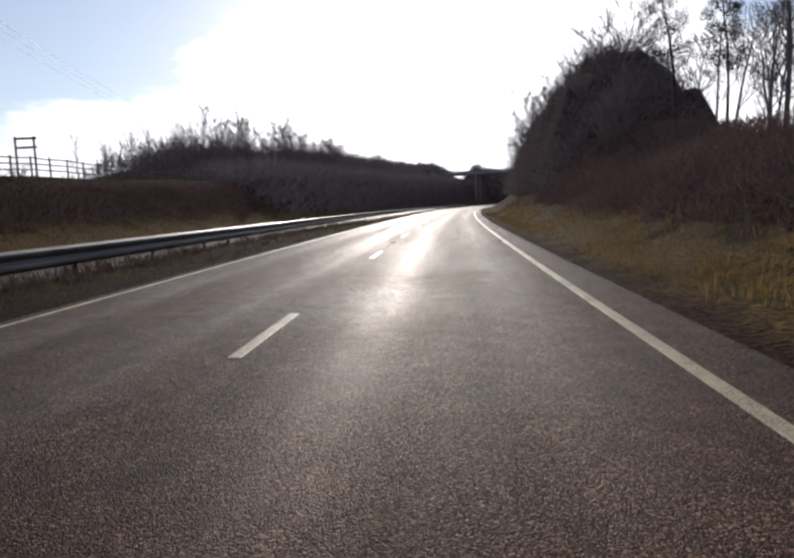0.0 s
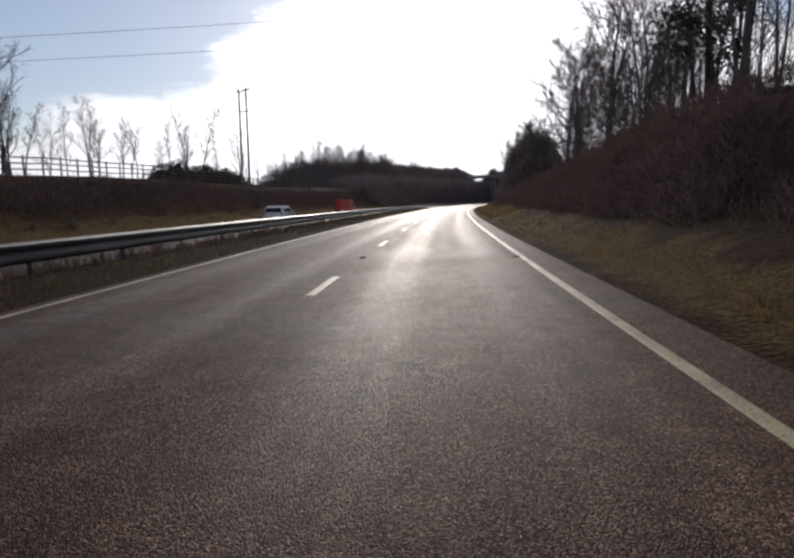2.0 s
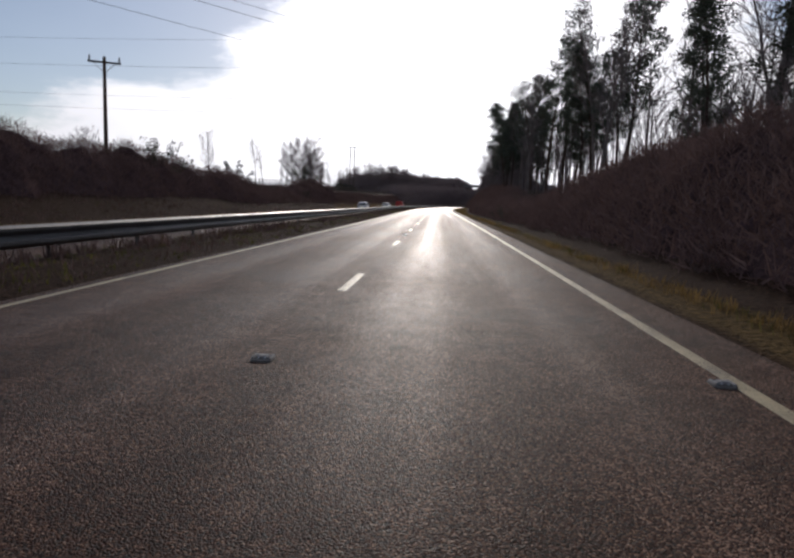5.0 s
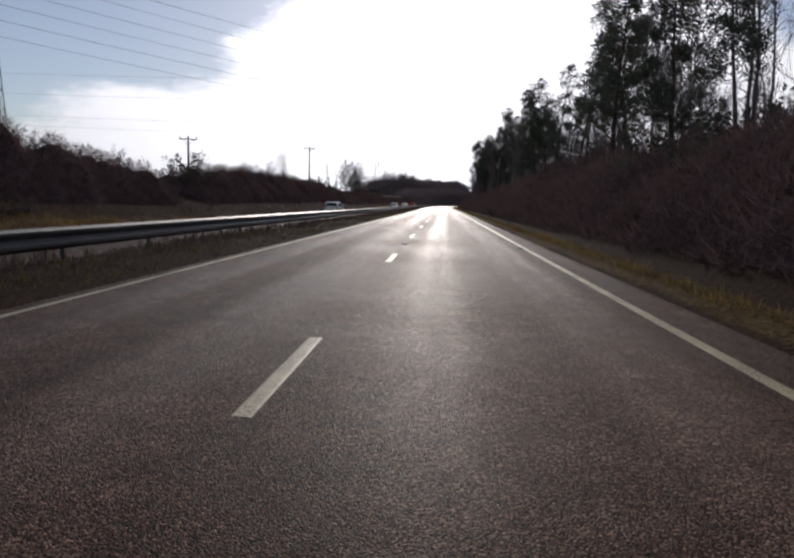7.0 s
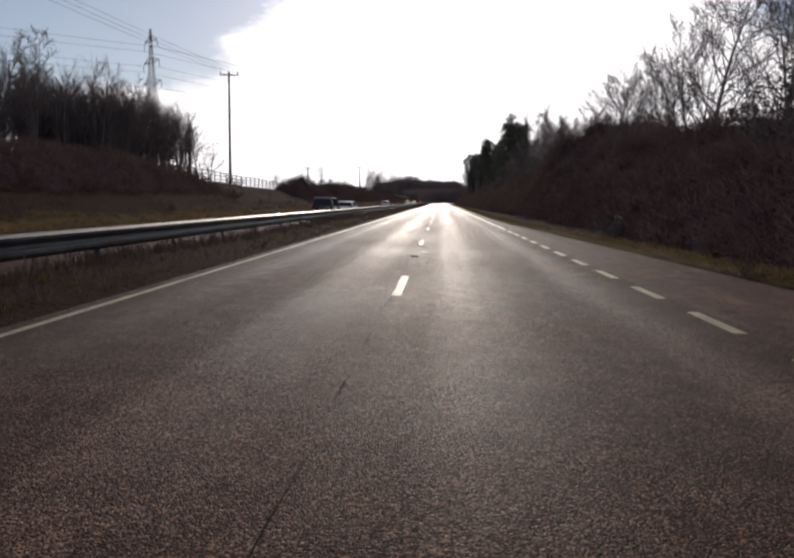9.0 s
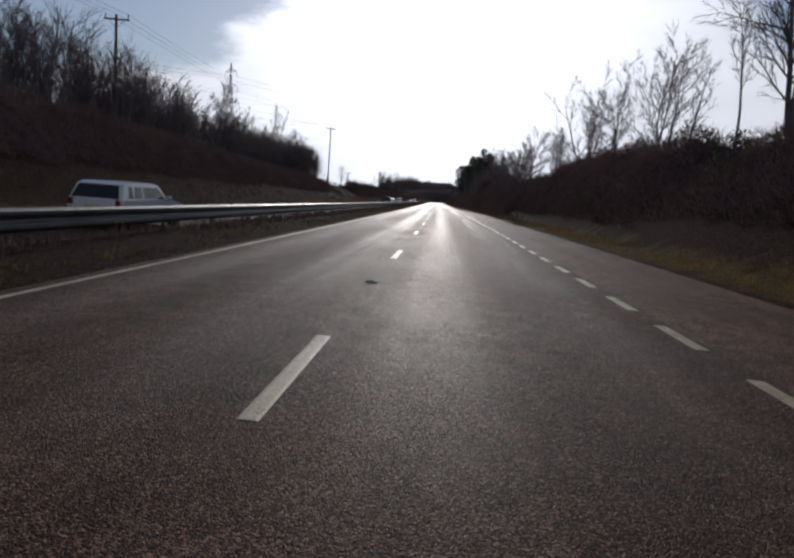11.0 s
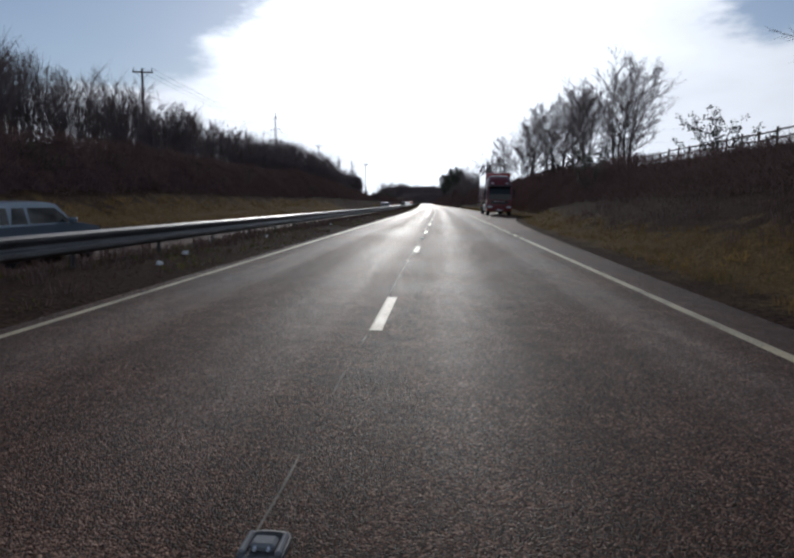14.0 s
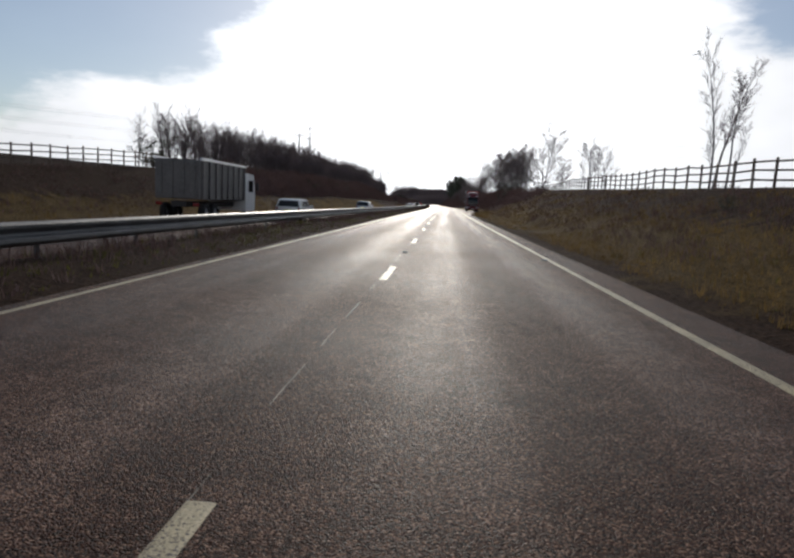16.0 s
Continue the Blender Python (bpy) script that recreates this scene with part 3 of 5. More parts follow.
layby_line = thing("layby_line", "short white dashes along the mouth of the lay-by", "road marking", kind="structure")
for q in range(84):
    a0 = -452.105 + 2.11 * q
    if a0 < -277:
        ribbon("dash", M_PAINT, LANE_R - 0.05, LANE_R + 0.05, (a0 - 0.57, a0 + 0.57), 0.004, step=1.14, thick=0.003, parent=layby_line)


def cats_eye():
    e = thing("cats_eye", "worn iron road stud with glass reflectors in a pale rubber pad", "road stud", group="cats eyes along the lines")
    b = Build()

    def plate(w, d, z):
        ring = []
        for k in range(20):
            c, sn = math.cos(6.2832 * k / 20), math.sin(6.2832 * k / 20)
            ring.append((w * math.copysign(abs(c) ** .5, c), d * math.copysign(abs(sn) ** .5, sn), z))
        return ring
    b.loft([plate(.085, .100, .0), plate(.081, .096, .014), plate(.066, .080, .018), plate(.056, .066, .006)])
    part("iron_base", b, M_POST, e)
    for x in (-0.062, 0.062):
        b = Build()
        b.box((x, 0, 0.020), (0.022, 0.13, 0.020), chamfer=0.007)
        part("lug", b, M_CONCRETE, e)
    b = Build()
    b.box((0, 0, 0.018), (0.088, 0.070, 0.034), chamfer=0.011)
    part("rubber_pad", b, M_CONCRETE, e)
    for x in (-0.024, 0.024):
        b = Build()
        b.tube((x, -0.043, 0.020), (x, -0.030, 0.020), 0.007, 0.008, 8)
        part("reflector", b, M_LAMP, e)
    return e


eye_stud = cats_eye()
eye_stud.matrix_basis = stand(14.4 - 18 * 32, 0.0, 0.0)
for q in range(-31, 14):
    a = 14.4 + 18 * q - {-24: 0.7, -25: 0.5}.get(q, 0.0)
    copy_thing(eye_stud, stand(a, 0.0, 0.0))
    if a > -277 or a < -455:
        copy_thing(eye_stud, stand(a, LANE_R - 0.13, 0.0))


def joint_crack():
    """The lane joint has opened in short ragged stretches, some filled with pale grit."""
    rng = random.Random(77)
    for mat, spans, label in ((M_GRIT, (-700, -425), "pale grit in the opened lane joint"), (M_TAR, (-330, -240), "dark ragged crack along the lane joint")):
        b = Build()
        a = spans[0]
        while a < spans[1]:
            end = a + rng.uniform(.4, 2.2)
            cuts = steps(a, end, .2)
            w = [((.003 if mat is M_GRIT else .002) + .006 * rng.random()) * (0.2 if i in (0, len(cuts) - 1) else 1) for i in range(len(cuts))]
            m = [-.06 + .02 * noise.noise(Vector((c * 1.3, 3, 0))) for c in cuts]
            for i in range(len(cuts) - 1):
                b.quad(at(cuts[i], m[i] - w[i], .002), at(cuts[i], m[i] + w[i], .002), at(cuts[i + 1], m[i + 1] + w[i + 1], .002), at(cuts[i + 1], m[i + 1] - w[i + 1], .002))
            a = end + rng.uniform(.05, 1.0 if mat is M_GRIT else .8)
        tagged(part("joint_crack", b, mat, None), label, "road crack", kind="structure")


M_TAR = material("tar", (0.030, 0.021, 0.016), 0.95, spec=0.03, vary=0.4, scale=2.0, fine=30.0, bump=0.4, dist=0.01)
M_GRIT = material("pale_grit", (0.25, 0.21, 0.17), 0.9, spec=0.1, vary=0.5, scale=2.0, fine=40.0, bump=0.3, dist=0.01)
joint_crack()


# ---------------------------------------------------------------- crash barrier in the central reserve
BAR_L = -5.65


def crash_barrier():
    t = thing("crash_barrier", "weathered two-wave steel crash barrier on posts in the central reserve", "crash barrier")
    # two-wave rail: lips and valley at the back, two crests towards the road
    outer = [(0.070, 0.605), (0.052, 0.606), (0.010, 0.582), (0.0, 0.566), (0.0, 0.530), (0.010, 0.512), (0.078, 0.468), (0.082, 0.450), (0.070, 0.428), (0.018, 0.408), (0.004, 0.396), (0.0, 0.350), (0.010, 0.330), (0.085, 0.290)]
    prof = outer + [(x + 0.010, z - 0.004) for x, z in reversed(outer)]
    prof = [(x, 0.605 - (0.605 - z) * 1.22) for x, z in prof]
    a0 = -604.8
    while a0 < 300:
        b = Build()
        rings = []
        for a in steps(a0, a0 + 9.6 - 0.004, 3.2 - 0.002):
            rings.append([at(a, BAR_L + 0.12 - x, z - 0.01) for x, z in prof])
        b.loft(rings)
        part("beam", b, M_STEEL, t)
        for a in (a0 + 0.4, a0 + 3.6, a0 + 6.8):
            p = new("post", post_mesh)
            p.parent = t
            p.matrix_basis = stand(a, BAR_L, 0.0)
            g = new("bracket", bracket_mesh)
            g.parent = t
            g.matrix_basis = stand(a, BAR_L, 0.0)
        a0 += 9.6


_b = Build()
for x, y, sx, sy in ((0.0, 0.0, 0.008, 0.050), (0.014, 0.025, 0.028, 0.007), (-0.014, -0.025, 0.028, 0.007)):
    _b.box((x - 0.04, y, 0.10), (sx, sy, 0.72), chamfer=0.0)
post_mesh = _b.mesh("post", M_POST)
_b = Build()
_b.box((-0.01, 0.0, 0.44), (0.08, 0.06, 0.05), chamfer=0.01)
bracket_mesh = _b.mesh("bracket", M_STEEL)
crash_barrier()


# ---------------------------------------------------------------- fences
def fence_run(side, l, a0, a1, spacing=1.8, wobble=0.0):
    """Post-and-rail fence in sections; each post and rail is a part."""
    rng = random.Random(int(a0 * 7 + l(a0)))
    posts = steps(a0, a1, spacing)
    for s in range(0, len(posts) - 1, 16):
        chunk = posts[s:s + 17]
        t = thing("fence", "weathered grey-brown post-and-rail timber fence along the bank top", "fence", group="fences beside the road")
        feet = [(a, l(a), ground_z(a, l(a))) for a in chunk]
        for i, (a, ll, z) in enumerate(feet):
            if i == len(feet) - 1 and s + 16 < len(posts) - 1:
                break
            p = new("post", fence_post)
            p.parent = t
            p.matrix_basis = stand(a, ll, z + rng.uniform(-0.03, 0.03), rng.uniform(-4, 4)) @ Matrix.Rotation(radians(rng.uniform(-2, 2)), 4, "X")
        for i in range(len(feet) - 1):
            for h in (0.40, 0.78, 1.14):
                p0 = at(feet[i][0], feet[i][1] + 0.06, feet[i][2] + h + rng.uniform(-0.025, 0.025))
                p1 = at(feet[i + 1][0], feet[i + 1][1] + 0.06, feet[i + 1][2] + h + rng.uniform(-0.025, 0.025))
                d = p1 - p0
                r = new("rail", fence_rail)
                r.parent = t
                r.matrix_basis = Matrix.Translation((p0 + p1) / 2) @ d.to_track_quat("Y", "Z").to_matrix().to_4x4() @ Matrix.Diagonal((1, d.length / 1.8, 1, 1))


_b = Build()
_b.box((0, 0, 0.50), (0.095, 0.085, 1.56), chamfer=0.012)
fence_post = _b.mesh("post", M_FENCE)
_b = Build()
_b.box((0, 0, 0), (0.04, 1.84, 0.082), chamfer=0.008)
fence_rail = _b.mesh("rail", M_FENCE)
left_line = table([(-560, -24.5), (-200, -24.5), (0, -24.5), (80, -25.5)])
right_line = table([(-560, 13.8), (-500, 14.0), (-450, 16.5), (-400, 17.0), (-320, 17.0)])
fence_run("l", left_line, -560, -470)
fence_run("l", left_line, -330, -205)
fence_run("l", left_line, -112, 62)
fence_run("r", right_line, -556, -320)


# ---------------------------------------------------------------- plants
def limb(b, p, d, length, r, rng, segs, n, bend=0.25, lift=0.1, tip=0.25):
    """A bent, tapering limb. Returns the points along it."""
    pts, dirs = [p.copy()], [d.copy()]
    for i in range(segs):
        d = (d + Vector((rng.uniform(-bend, bend), rng.uniform(-bend, bend), rng.uniform(-bend, bend) * 0.6 + lift))).normalized()
        p = p + d * (length / segs)
        pts.append(p.copy())
        dirs.append(d.copy())
    k = len(b.v)
    for i, (q, e) in enumerate(zip(pts, dirs)):
        s = e.orthogonal().normalized()
        t = e.cross(s)
        rr = r * (1 - (1 - tip) * i / segs)
        for j in range(n):
            w = 2 * math.pi * j / n
            v = q + rr * (math.cos(w) * s + math.sin(w) * t)
            b.v.append((v.x, v.y, v.z))
    for i in range(segs):
        for j in range(n):
            m = (j + 1) % n
            b.f.append((k + i * n + j, k + i * n + m, k + (i + 1) * n + m, k + (i + 1) * n + j))
    return pts, dirs


def off_axis(d, angle, rng, az=None):
    s = d.orthogonal().normalized()
    w = rng.uniform(0, 2 * math.pi) if az is None else az
    s = Matrix.Rotation(w, 3, d) @ s
    return (d * math.cos(angle) + s * math.sin(angle)).normalized()


def twig(b, p, d, length, r, rng):
    """A thin kinked shoot."""
    q = p + d * length * 0.5
    e = (d + Vector((rng.uniform(-.3, .3), rng.uniform(-.3, .3), rng.uniform(-.1, .35)))).normalized()
    tip = q + e * length * 0.5
    s = off_axis(d, math.pi / 2, rng) * r
    k = len(b.v)
    b.v += [tuple(p - s), tuple(p + s), tuple(q + s * .7), tuple(q - s * .7), tuple(tip)]
    b.f += [(k, k + 1, k + 2, k + 3), (k + 3, k + 2, k + 4)]


def bare_tree(seed, height, radius, clear, n1, n2, n3, spread, rise, name="bare_tree", label="", stems=1, twig_r=0.013, sub=2, lift=0.16):
    rng = random.Random(seed)
    t = thing(name, label, "tree")
    wood, fine = Build(), Build()
    for st in range(stems):
        d0 = Vector((rng.uniform(-.06, .06), rng.uniform(-.06, .06), 1)).normalized() if stems == 1 else off_axis(Vector((0, 0, 1)), rng.uniform(.06, .22), rng)
        h = height * (1 if st == 0 else rng.uniform(.75, .95))
        pts, dirs = limb(wood, Vector((rng.uniform(-.2, .2) * (stems > 1), rng.uniform(-.2, .2) * (stems > 1), -0.3)), d0, h + 0.3, radius / stems ** .5, rng, 9, 7, bend=0.09, lift=0.06, tip=0.10)
        for i in range(n1 // stems):
            f = clear + (1 - clear) * (i + rng.random()) / (n1 // stems) * 0.97
            j = min(int(f * 9), 8)
            p = pts[j].lerp(pts[j + 1], f * 9 - j)
            L = height * spread * (1.15 - 0.75 * abs(f - (clear + 0.3 * (1 - clear))) / max(0.2, 1 - clear)) * rng.uniform(.75, 1.15)
            L = max(L, height * 0.07)
            r = radius * (1 - 0.85 * f) * 0.45
            q, e = limb(wood, p, off_axis(dirs[j], rise + rng.uniform(-.15, .2), rng, i * 2.4 + rng.random()), L, r, rng, 4, 4, bend=0.22, lift=lift, tip=0.2)
            for k in range(n2):
                g = 0.25 + 0.75 * (k + rng.random()) / n2
                m = min(int(g * 4), 3)
                p2 = q[m].lerp(q[m + 1], g * 4 - m)
                L2 = L * rng.uniform(.28, .5) * (1.2 - 0.5 * g)
                q2, e2 = limb(fine, p2, off_axis(e[m], rng.uniform(.45, .85), rng), L2, max(r * 0.3, twig_r * 1.3), rng, sub, 3, bend=0.25, lift=0.2, tip=0.4)
                for w in range(n3):
                    c = (w + rng.random()) / n3
                    m2 = min(int(c * sub), sub - 1)
                    p3 = q2[m2].lerp(q2[m2 + 1], c * sub - m2)
                    twig(fine, p3, off_axis(e2[m2], rng.uniform(.3, .8), rng), rng.uniform(.35, .75) * height * 0.075 + 0.15, twig_r, rng)
    part("trunk", wood, M_BARK, t)
    part("crown", fine, M_TWIG, t)
    return t


def clump(b, c, size, rng, count, leaf, wide=0.28):
    """A tuft of small blades or needle sprays around a point."""
    for _ in range(count):
        d = Vector((rng.gauss(0, 1), rng.gauss(0, 1), rng.gauss(0, .8))).normalized()
        p = c + d * size * rng.random() ** .5
        e = (d + Vector((rng.uniform(-.8, .8), rng.uniform(-.8, .8), rng.uniform(-.3, .9)))).normalized()
        s = e.orthogonal().normalized() * leaf * wide
        tip = p + e * leaf
        k = len(b.v)
        b.v += [tuple(p - s), tuple(p + s), tuple(tip)]
        b.f.append((k, k + 1, k + 2))


def pine_tree(seed, height, radius, clear, label):
    rng = random.Random(seed)
    t = thing("pine_tree", label, "tree")
    wood, crown = Build(), Build()
    pts, dirs = limb(wood, Vector((0, 0, -0.3)), Vector((rng.uniform(-.05, .05), rng.uniform(-.05, .05), 1)).normalized(), height + 0.3, radius, rng, 8, 7, bend=0.06, lift=0.05, tip=0.15)
    n1 = 26
    for i in range(n1):
        f = clear + (1 - clear) * (i + rng.random()) / n1
        j = min(int(f * 8), 7)
        p = pts[j].lerp(pts[j + 1], f * 8 - j)
        L = height * 0.22 * (1.1 - 0.85 * (f - clear) / (1 - clear)) * rng.uniform(.55, 1.15)
        q, e = limb(wood, p, off_axis(dirs[j], rng.uniform(1.0, 1.5), rng, i * 2.4 + rng.random()), L, radius * 0.22 * (1.1 - f), rng, 3, 4, bend=0.2, lift=0.08, tip=0.3)
        for k in range(5):
            g = 0.35 + 0.65 * (k + rng.random()) / 5
            m = min(int(g * 3), 2)
            c = q[m].lerp(q[m + 1], g * 3 - m) + Vector((rng.uniform(-.3, .3), rng.uniform(-.3, .3), rng.uniform(-.05, .35)))
            clump(crown, c, rng.uniform(.35, .75), rng, 46, 0.20)
    part("trunk", wood, M_PINE_BARK, t)
    part("crown", crown, M_NEEDLE, t)
    return t


def shrub(seed, w, h, mat, label, leaves, name="shrub"):
    """Many stems from one foot, kinked shoots and fine twigs, uneven in outline."""
    rng = random.Random(seed)
    t = thing(name, label, "shrub")
    stems, crown = Build(), Build()
    lobes = [(rng.uniform(0, 6.28), rng.uniform(.7, 1.2)) for _ in range(5)]
    for i in range(16):
        az = i * 2.4 + rng.random()
        lean = rng.uniform(.05, 1.2)
        reach = (h * math.cos(lean) ** .6 + w * 0.5 * math.sin(lean)) * rng.uniform(.55, 1.05)
        for la, lf in lobes:
            if abs(math.remainder(az - la, 6.2832)) < .5:
                reach *= lf
        d = Vector((math.cos(az) * math.sin(lean), math.sin(az) * math.sin(lean), math.cos(lean)))
        q, e = limb(stems, Vector((rng.uniform(-.3, .3), rng.uniform(-.3, .3), -0.2)), d, reach, 0.030, rng, 3, 3, bend=0.22, lift=0.06, tip=0.25)
        for k in range(7):
            g = 0.2 + 0.8 * (k + rng.random()) / 7
            m = min(int(g * 3), 2)
            p = q[m].lerp(q[m + 1], g * 3 - m)
            sd = off_axis(e[m], rng.uniform(.4, 1.1), rng)
            sl = rng.uniform(.4, .85) * (w + h) * 0.09
            twig(crown, p, sd, sl, 0.016, rng)
            for s in range(3):
                pp = p + sd * sl * rng.uniform(.2, .9)
                twig(crown, pp, off_axis(sd, rng.uniform(.4, 1.0), rng), sl * rng.uniform(.4, .7), 0.012, rng)
            clump(crown, p + sd * sl * 0.5, sl * 0.6, rng, leaves, 0.15, 0.17 if mat is M_SCRUB else 0.45)
    part("stem", stems, M_BARK, t)
    part("crown", crown, mat, t)
    return t


BIG = [bare_tree(11, 12.0, 0.24, 0.20, 20, 8, 9, 0.34, 0.75, label="leafless spreading broadleaf tree on the roadside bank"),
       bare_tree(12, 12.0, 0.22, 0.25, 20, 8, 9, 0.30, 0.65, label="leafless broadleaf tree with a rounded crown on the bank", stems=2),
       bare_tree(13, 12.0, 0.20, 0.15, 21, 8, 9, 0.36, 0.85, label="leafless many-stemmed tree on the bank top", stems=3)]
FULL = [bare_tree(14, 12.0, 0.22, 0.18, 28, 11, 11, 0.42, 0.95, label="large leafless broadleaf tree with a dense twiggy crown", lift=0.09),
        bare_tree(15, 12.0, 0.20, 0.16, 28, 11, 11, 0.40, 0.85, label="leafless tree with a broad fan of fine twigs", stems=2, lift=0.10)]
SLIM = [bare_tree(21, 11.0, 0.12, 0.30, 17, 6, 5, 0.17, 0.55, "slender_tree", "slender leafless young tree standing among others", sub=1),
        bare_tree(22, 11.0, 0.13, 0.40, 16, 6, 5, 0.16, 0.60, "slender_tree", "tall thin leafless tree with a bare lower trunk", sub=1),
        bare_tree(23, 11.0, 0.11, 0.18, 18, 6, 5, 0.20, 0.50, "slender_tree", "slim leafless birch-like tree with upswept shoots", sub=1)]
PINE = [pine_tree(31, 14.0, 0.17, 0.38, "tall dark green pine with a ragged crown on the bank"),
        pine_tree(32, 14.0, 0.16, 0.22, "dark green pine with low branches on the bank")]
SCRUB = [shrub(41, 3.6, 3.0, M_SCRUB, "dense leafless brown thicket on the bank", 8),
         shrub(42, 4.2, 2.6, M_SCRUB, "tangled brown bramble and hawthorn scrub", 9),
         shrub(43, 3.4, 3.4, M_IVY, "dark evergreen ivy-clad bush on the bank", 10, "evergreen_bush")]
PATTERNS = BIG + FULL + SLIM + PINE + SCRUB


def plant(kind, a, l, size, rng, sink=0.1, squash=1.0, group=""):
    """A copy of one pattern, turned and sized."""
    m = Matrix.Translation(at(a, l, ground_z(a, l) - sink)) @ Matrix.Rotation(rng.uniform(0, 6.28), 4, "Z") @ Matrix.Diagonal((size * squash, size * squash, size, 1))
    ob = copy_thing(kind, Matrix())
    ob.matrix_basis = m
    if group:
        tagged(ob, group=group)
    return ob


def strip(kinds, a0, a1, l0, l1, step, size, seed, group, squash=(0.9, 1.15)):
    rng = random.Random(seed)
    step *= 1.38 if kinds[0] in SCRUB else 1.15
    a = a0
    while a < a1:
        plant(rng.choice(kinds), a + rng.uniform(-.4, .4) * step, rng.uniform(l0, l1), rng.uniform(*size), rng, squash=rng.uniform(*squash), group=group)
        a += step * rng.uniform(.8, 1.2)


# single trees that stand out
_r = random.Random(5)
for kind, a, l, top in ((FULL[0], -45.6, -25.8, 13.8), (FULL[1], -41.5, -27.5, 12.6), (BIG[1], -34.0, -25.8, 9.0), (BIG[2], -233.5, -26.8, 8.4), (SLIM[0], -12.9, -22.6, 10.6), (SLIM[2], -14.8, -23.2, 9.8), (SLIM[1], -74.1, -23.0, 9.9), (BIG[0], -27.9, -55.0, 16.0), (FULL[1], -31.5, -30.5, 16.0), (FULL[0], -48.6, -28.5, 12.4), (FULL[1], -38.6, -26.8, 11.8), (FULL[0], -36.0, -31.0, 11.0), (SCRUB[2], -57.1, -24.6, 7.0), (SCRUB[2], -52.0, -25.2, 7.6), (SCRUB[2], -3.0, -26.0, 5.2), (SCRUB[2], 1.5, -26.4, 5.4), (SCRUB[2], 6.5, -26.2, 5.4), (SCRUB[2], -8.0, -26.2, 5.2), (SCRUB[2], -14.0, -26.6, 4.6), (SCRUB[2], -93.5, -24.5, 5.8), (SCRUB[2], -203.0, -24.4, 5.0), (SCRUB[2], -150.5, -25.0, 6.6),
                       (PINE[0], 31.0, 14.2, 13.6), (FULL[1], 34.5, 11.5, 8.2), (FULL[0], 37.0, 13.0, 10.0), (FULL[1], -202.0, 14.0, 14.8), (FULL[0], -222.2, 14.2, 11.2), (PINE[0], -178.0, 13.5, 17.0), (PINE[1], -165.5, 14.0, 17.0), (PINE[0], -187.0, 15.5, 17.5), (SLIM[0], -190.0, 14.0, 15.5), (SLIM[1], -193.0, 15.5, 17.0), (SLIM[2], -183.0, 16.0, 17.0), (FULL[0], -346.1, 14.7, 14.6), (BIG[1], -352.0, 18.0, 8.5), (FULL[1], -333.5, 13.4, 12.0), (FULL[0], -325.0, 13.5, 10.5),
                       (FULL[1], -413.2, 14.6, 12.6), (FULL[0], -419.0, 16.3, 12.2), (FULL[1], -422.5, 14.8, 10.6), (FULL[1], -405.0, 15.0, 14.0), (FULL[0], -396.0, 14.5, 13.8), (FULL[1], -388.0, 16.5, 12.0), (FULL[0], -379.0, 15.0, 13.6), (FULL[1], -372.5, 14.4, 15.0), (FULL[0], -362.0, 15.4, 12.0),
                       (SLIM[0], -466.6, 14.4, 6.4), (FULL[1], -478.0, 15.0, 8.4), (FULL[0], -482.0, 15.6, 7.4), (SLIM[2], -506.0, 15.0, 10.2), (SLIM[0], -505.2, 15.5, 9.6), (SLIM[1], -505.6, 16.0, 9.0), (FULL[1], -452.0, 14.4, 12.8), (FULL[0], -427.0, 14.2, 11.4), (SLIM[1], -500.0, 19.0, 7.0),
                       (FULL[0], -270.0, 15.0, 14.0), (FULL[1], -256.0, 14.5, 12.0), (FULL[0], -262.0, 16.0, 11.5), (FULL[1], -250.5, 12.6, 10.2), (FULL[0], -245.0, 11.8, 9.2), (FULL[1], -238.5, 12.4, 10.6), (FULL[0], -230.5, 12.8, 10.6), (BIG[1], 60.0, -34.0, 10.0), (SLIM[2], 42.0, -40.0, 8.6), (SLIM[0], 44.5, -41.0, 9.2), (FULL[1], 78.0, -50.0, 8.6), (PINE[0], 29.0, 16.0, 12.0), (FULL[1], 26.5, 17.0, 11.0), (SLIM[2], 24.5, 16.0, 11.5), (FULL[0], -456.5, 16.2, 8.2), (SLIM[1], -459.5, 15.6, 7.2)):
    z = ground_z(a, l)
    base = 13.6 if kind in FULL else 12.6 if kind in BIG else (14.0 if kind in PINE else (3.4 if kind in SCRUB else 11.0))
    plant(kind, a, l, (top - z) / base, _r, squash=_r.uniform(.9, 1.1))

# right-hand side, from the far bend towards the near end
G1, G2, G3 = "trees on the wooded bank", "bushes on the bank", "trees of the roadside wood"
strip(FULL, 41, 150, 11, 16, 7.5, (0.8, 1.0), 101, G1)
strip(SLIM, -22, 26, 15.5, 21, 3.4, (0.9, 1.2), 104, G1)
strip(SCRUB, -50, 22, 9.6, 13.0, 5.5, (0.35, 0.7), 106, G2)
strip(SLIM, -122, -24, 13, 20, 3.8, (1.1, 1.45), 108, G1)
strip(PINE, -128, -30, 14.5, 20, 11, (0.8, 1.15), 109, G1)
strip(FULL, -34, -2, 11.8, 14.0, 6.0, (0.8, 1.02), 135, G1)
strip(PINE, -66, -36, 11.0, 14.5, 4.6, (1.0, 1.25), 137, G1)
strip(PINE[:1], -112, -64, 13.0, 18.0, 8.5, (1.15, 1.4), 138, G1)
strip(SCRUB, -130, -56, 7.0, 12.5, 4.4, (0.25, 0.5), 131, G2)
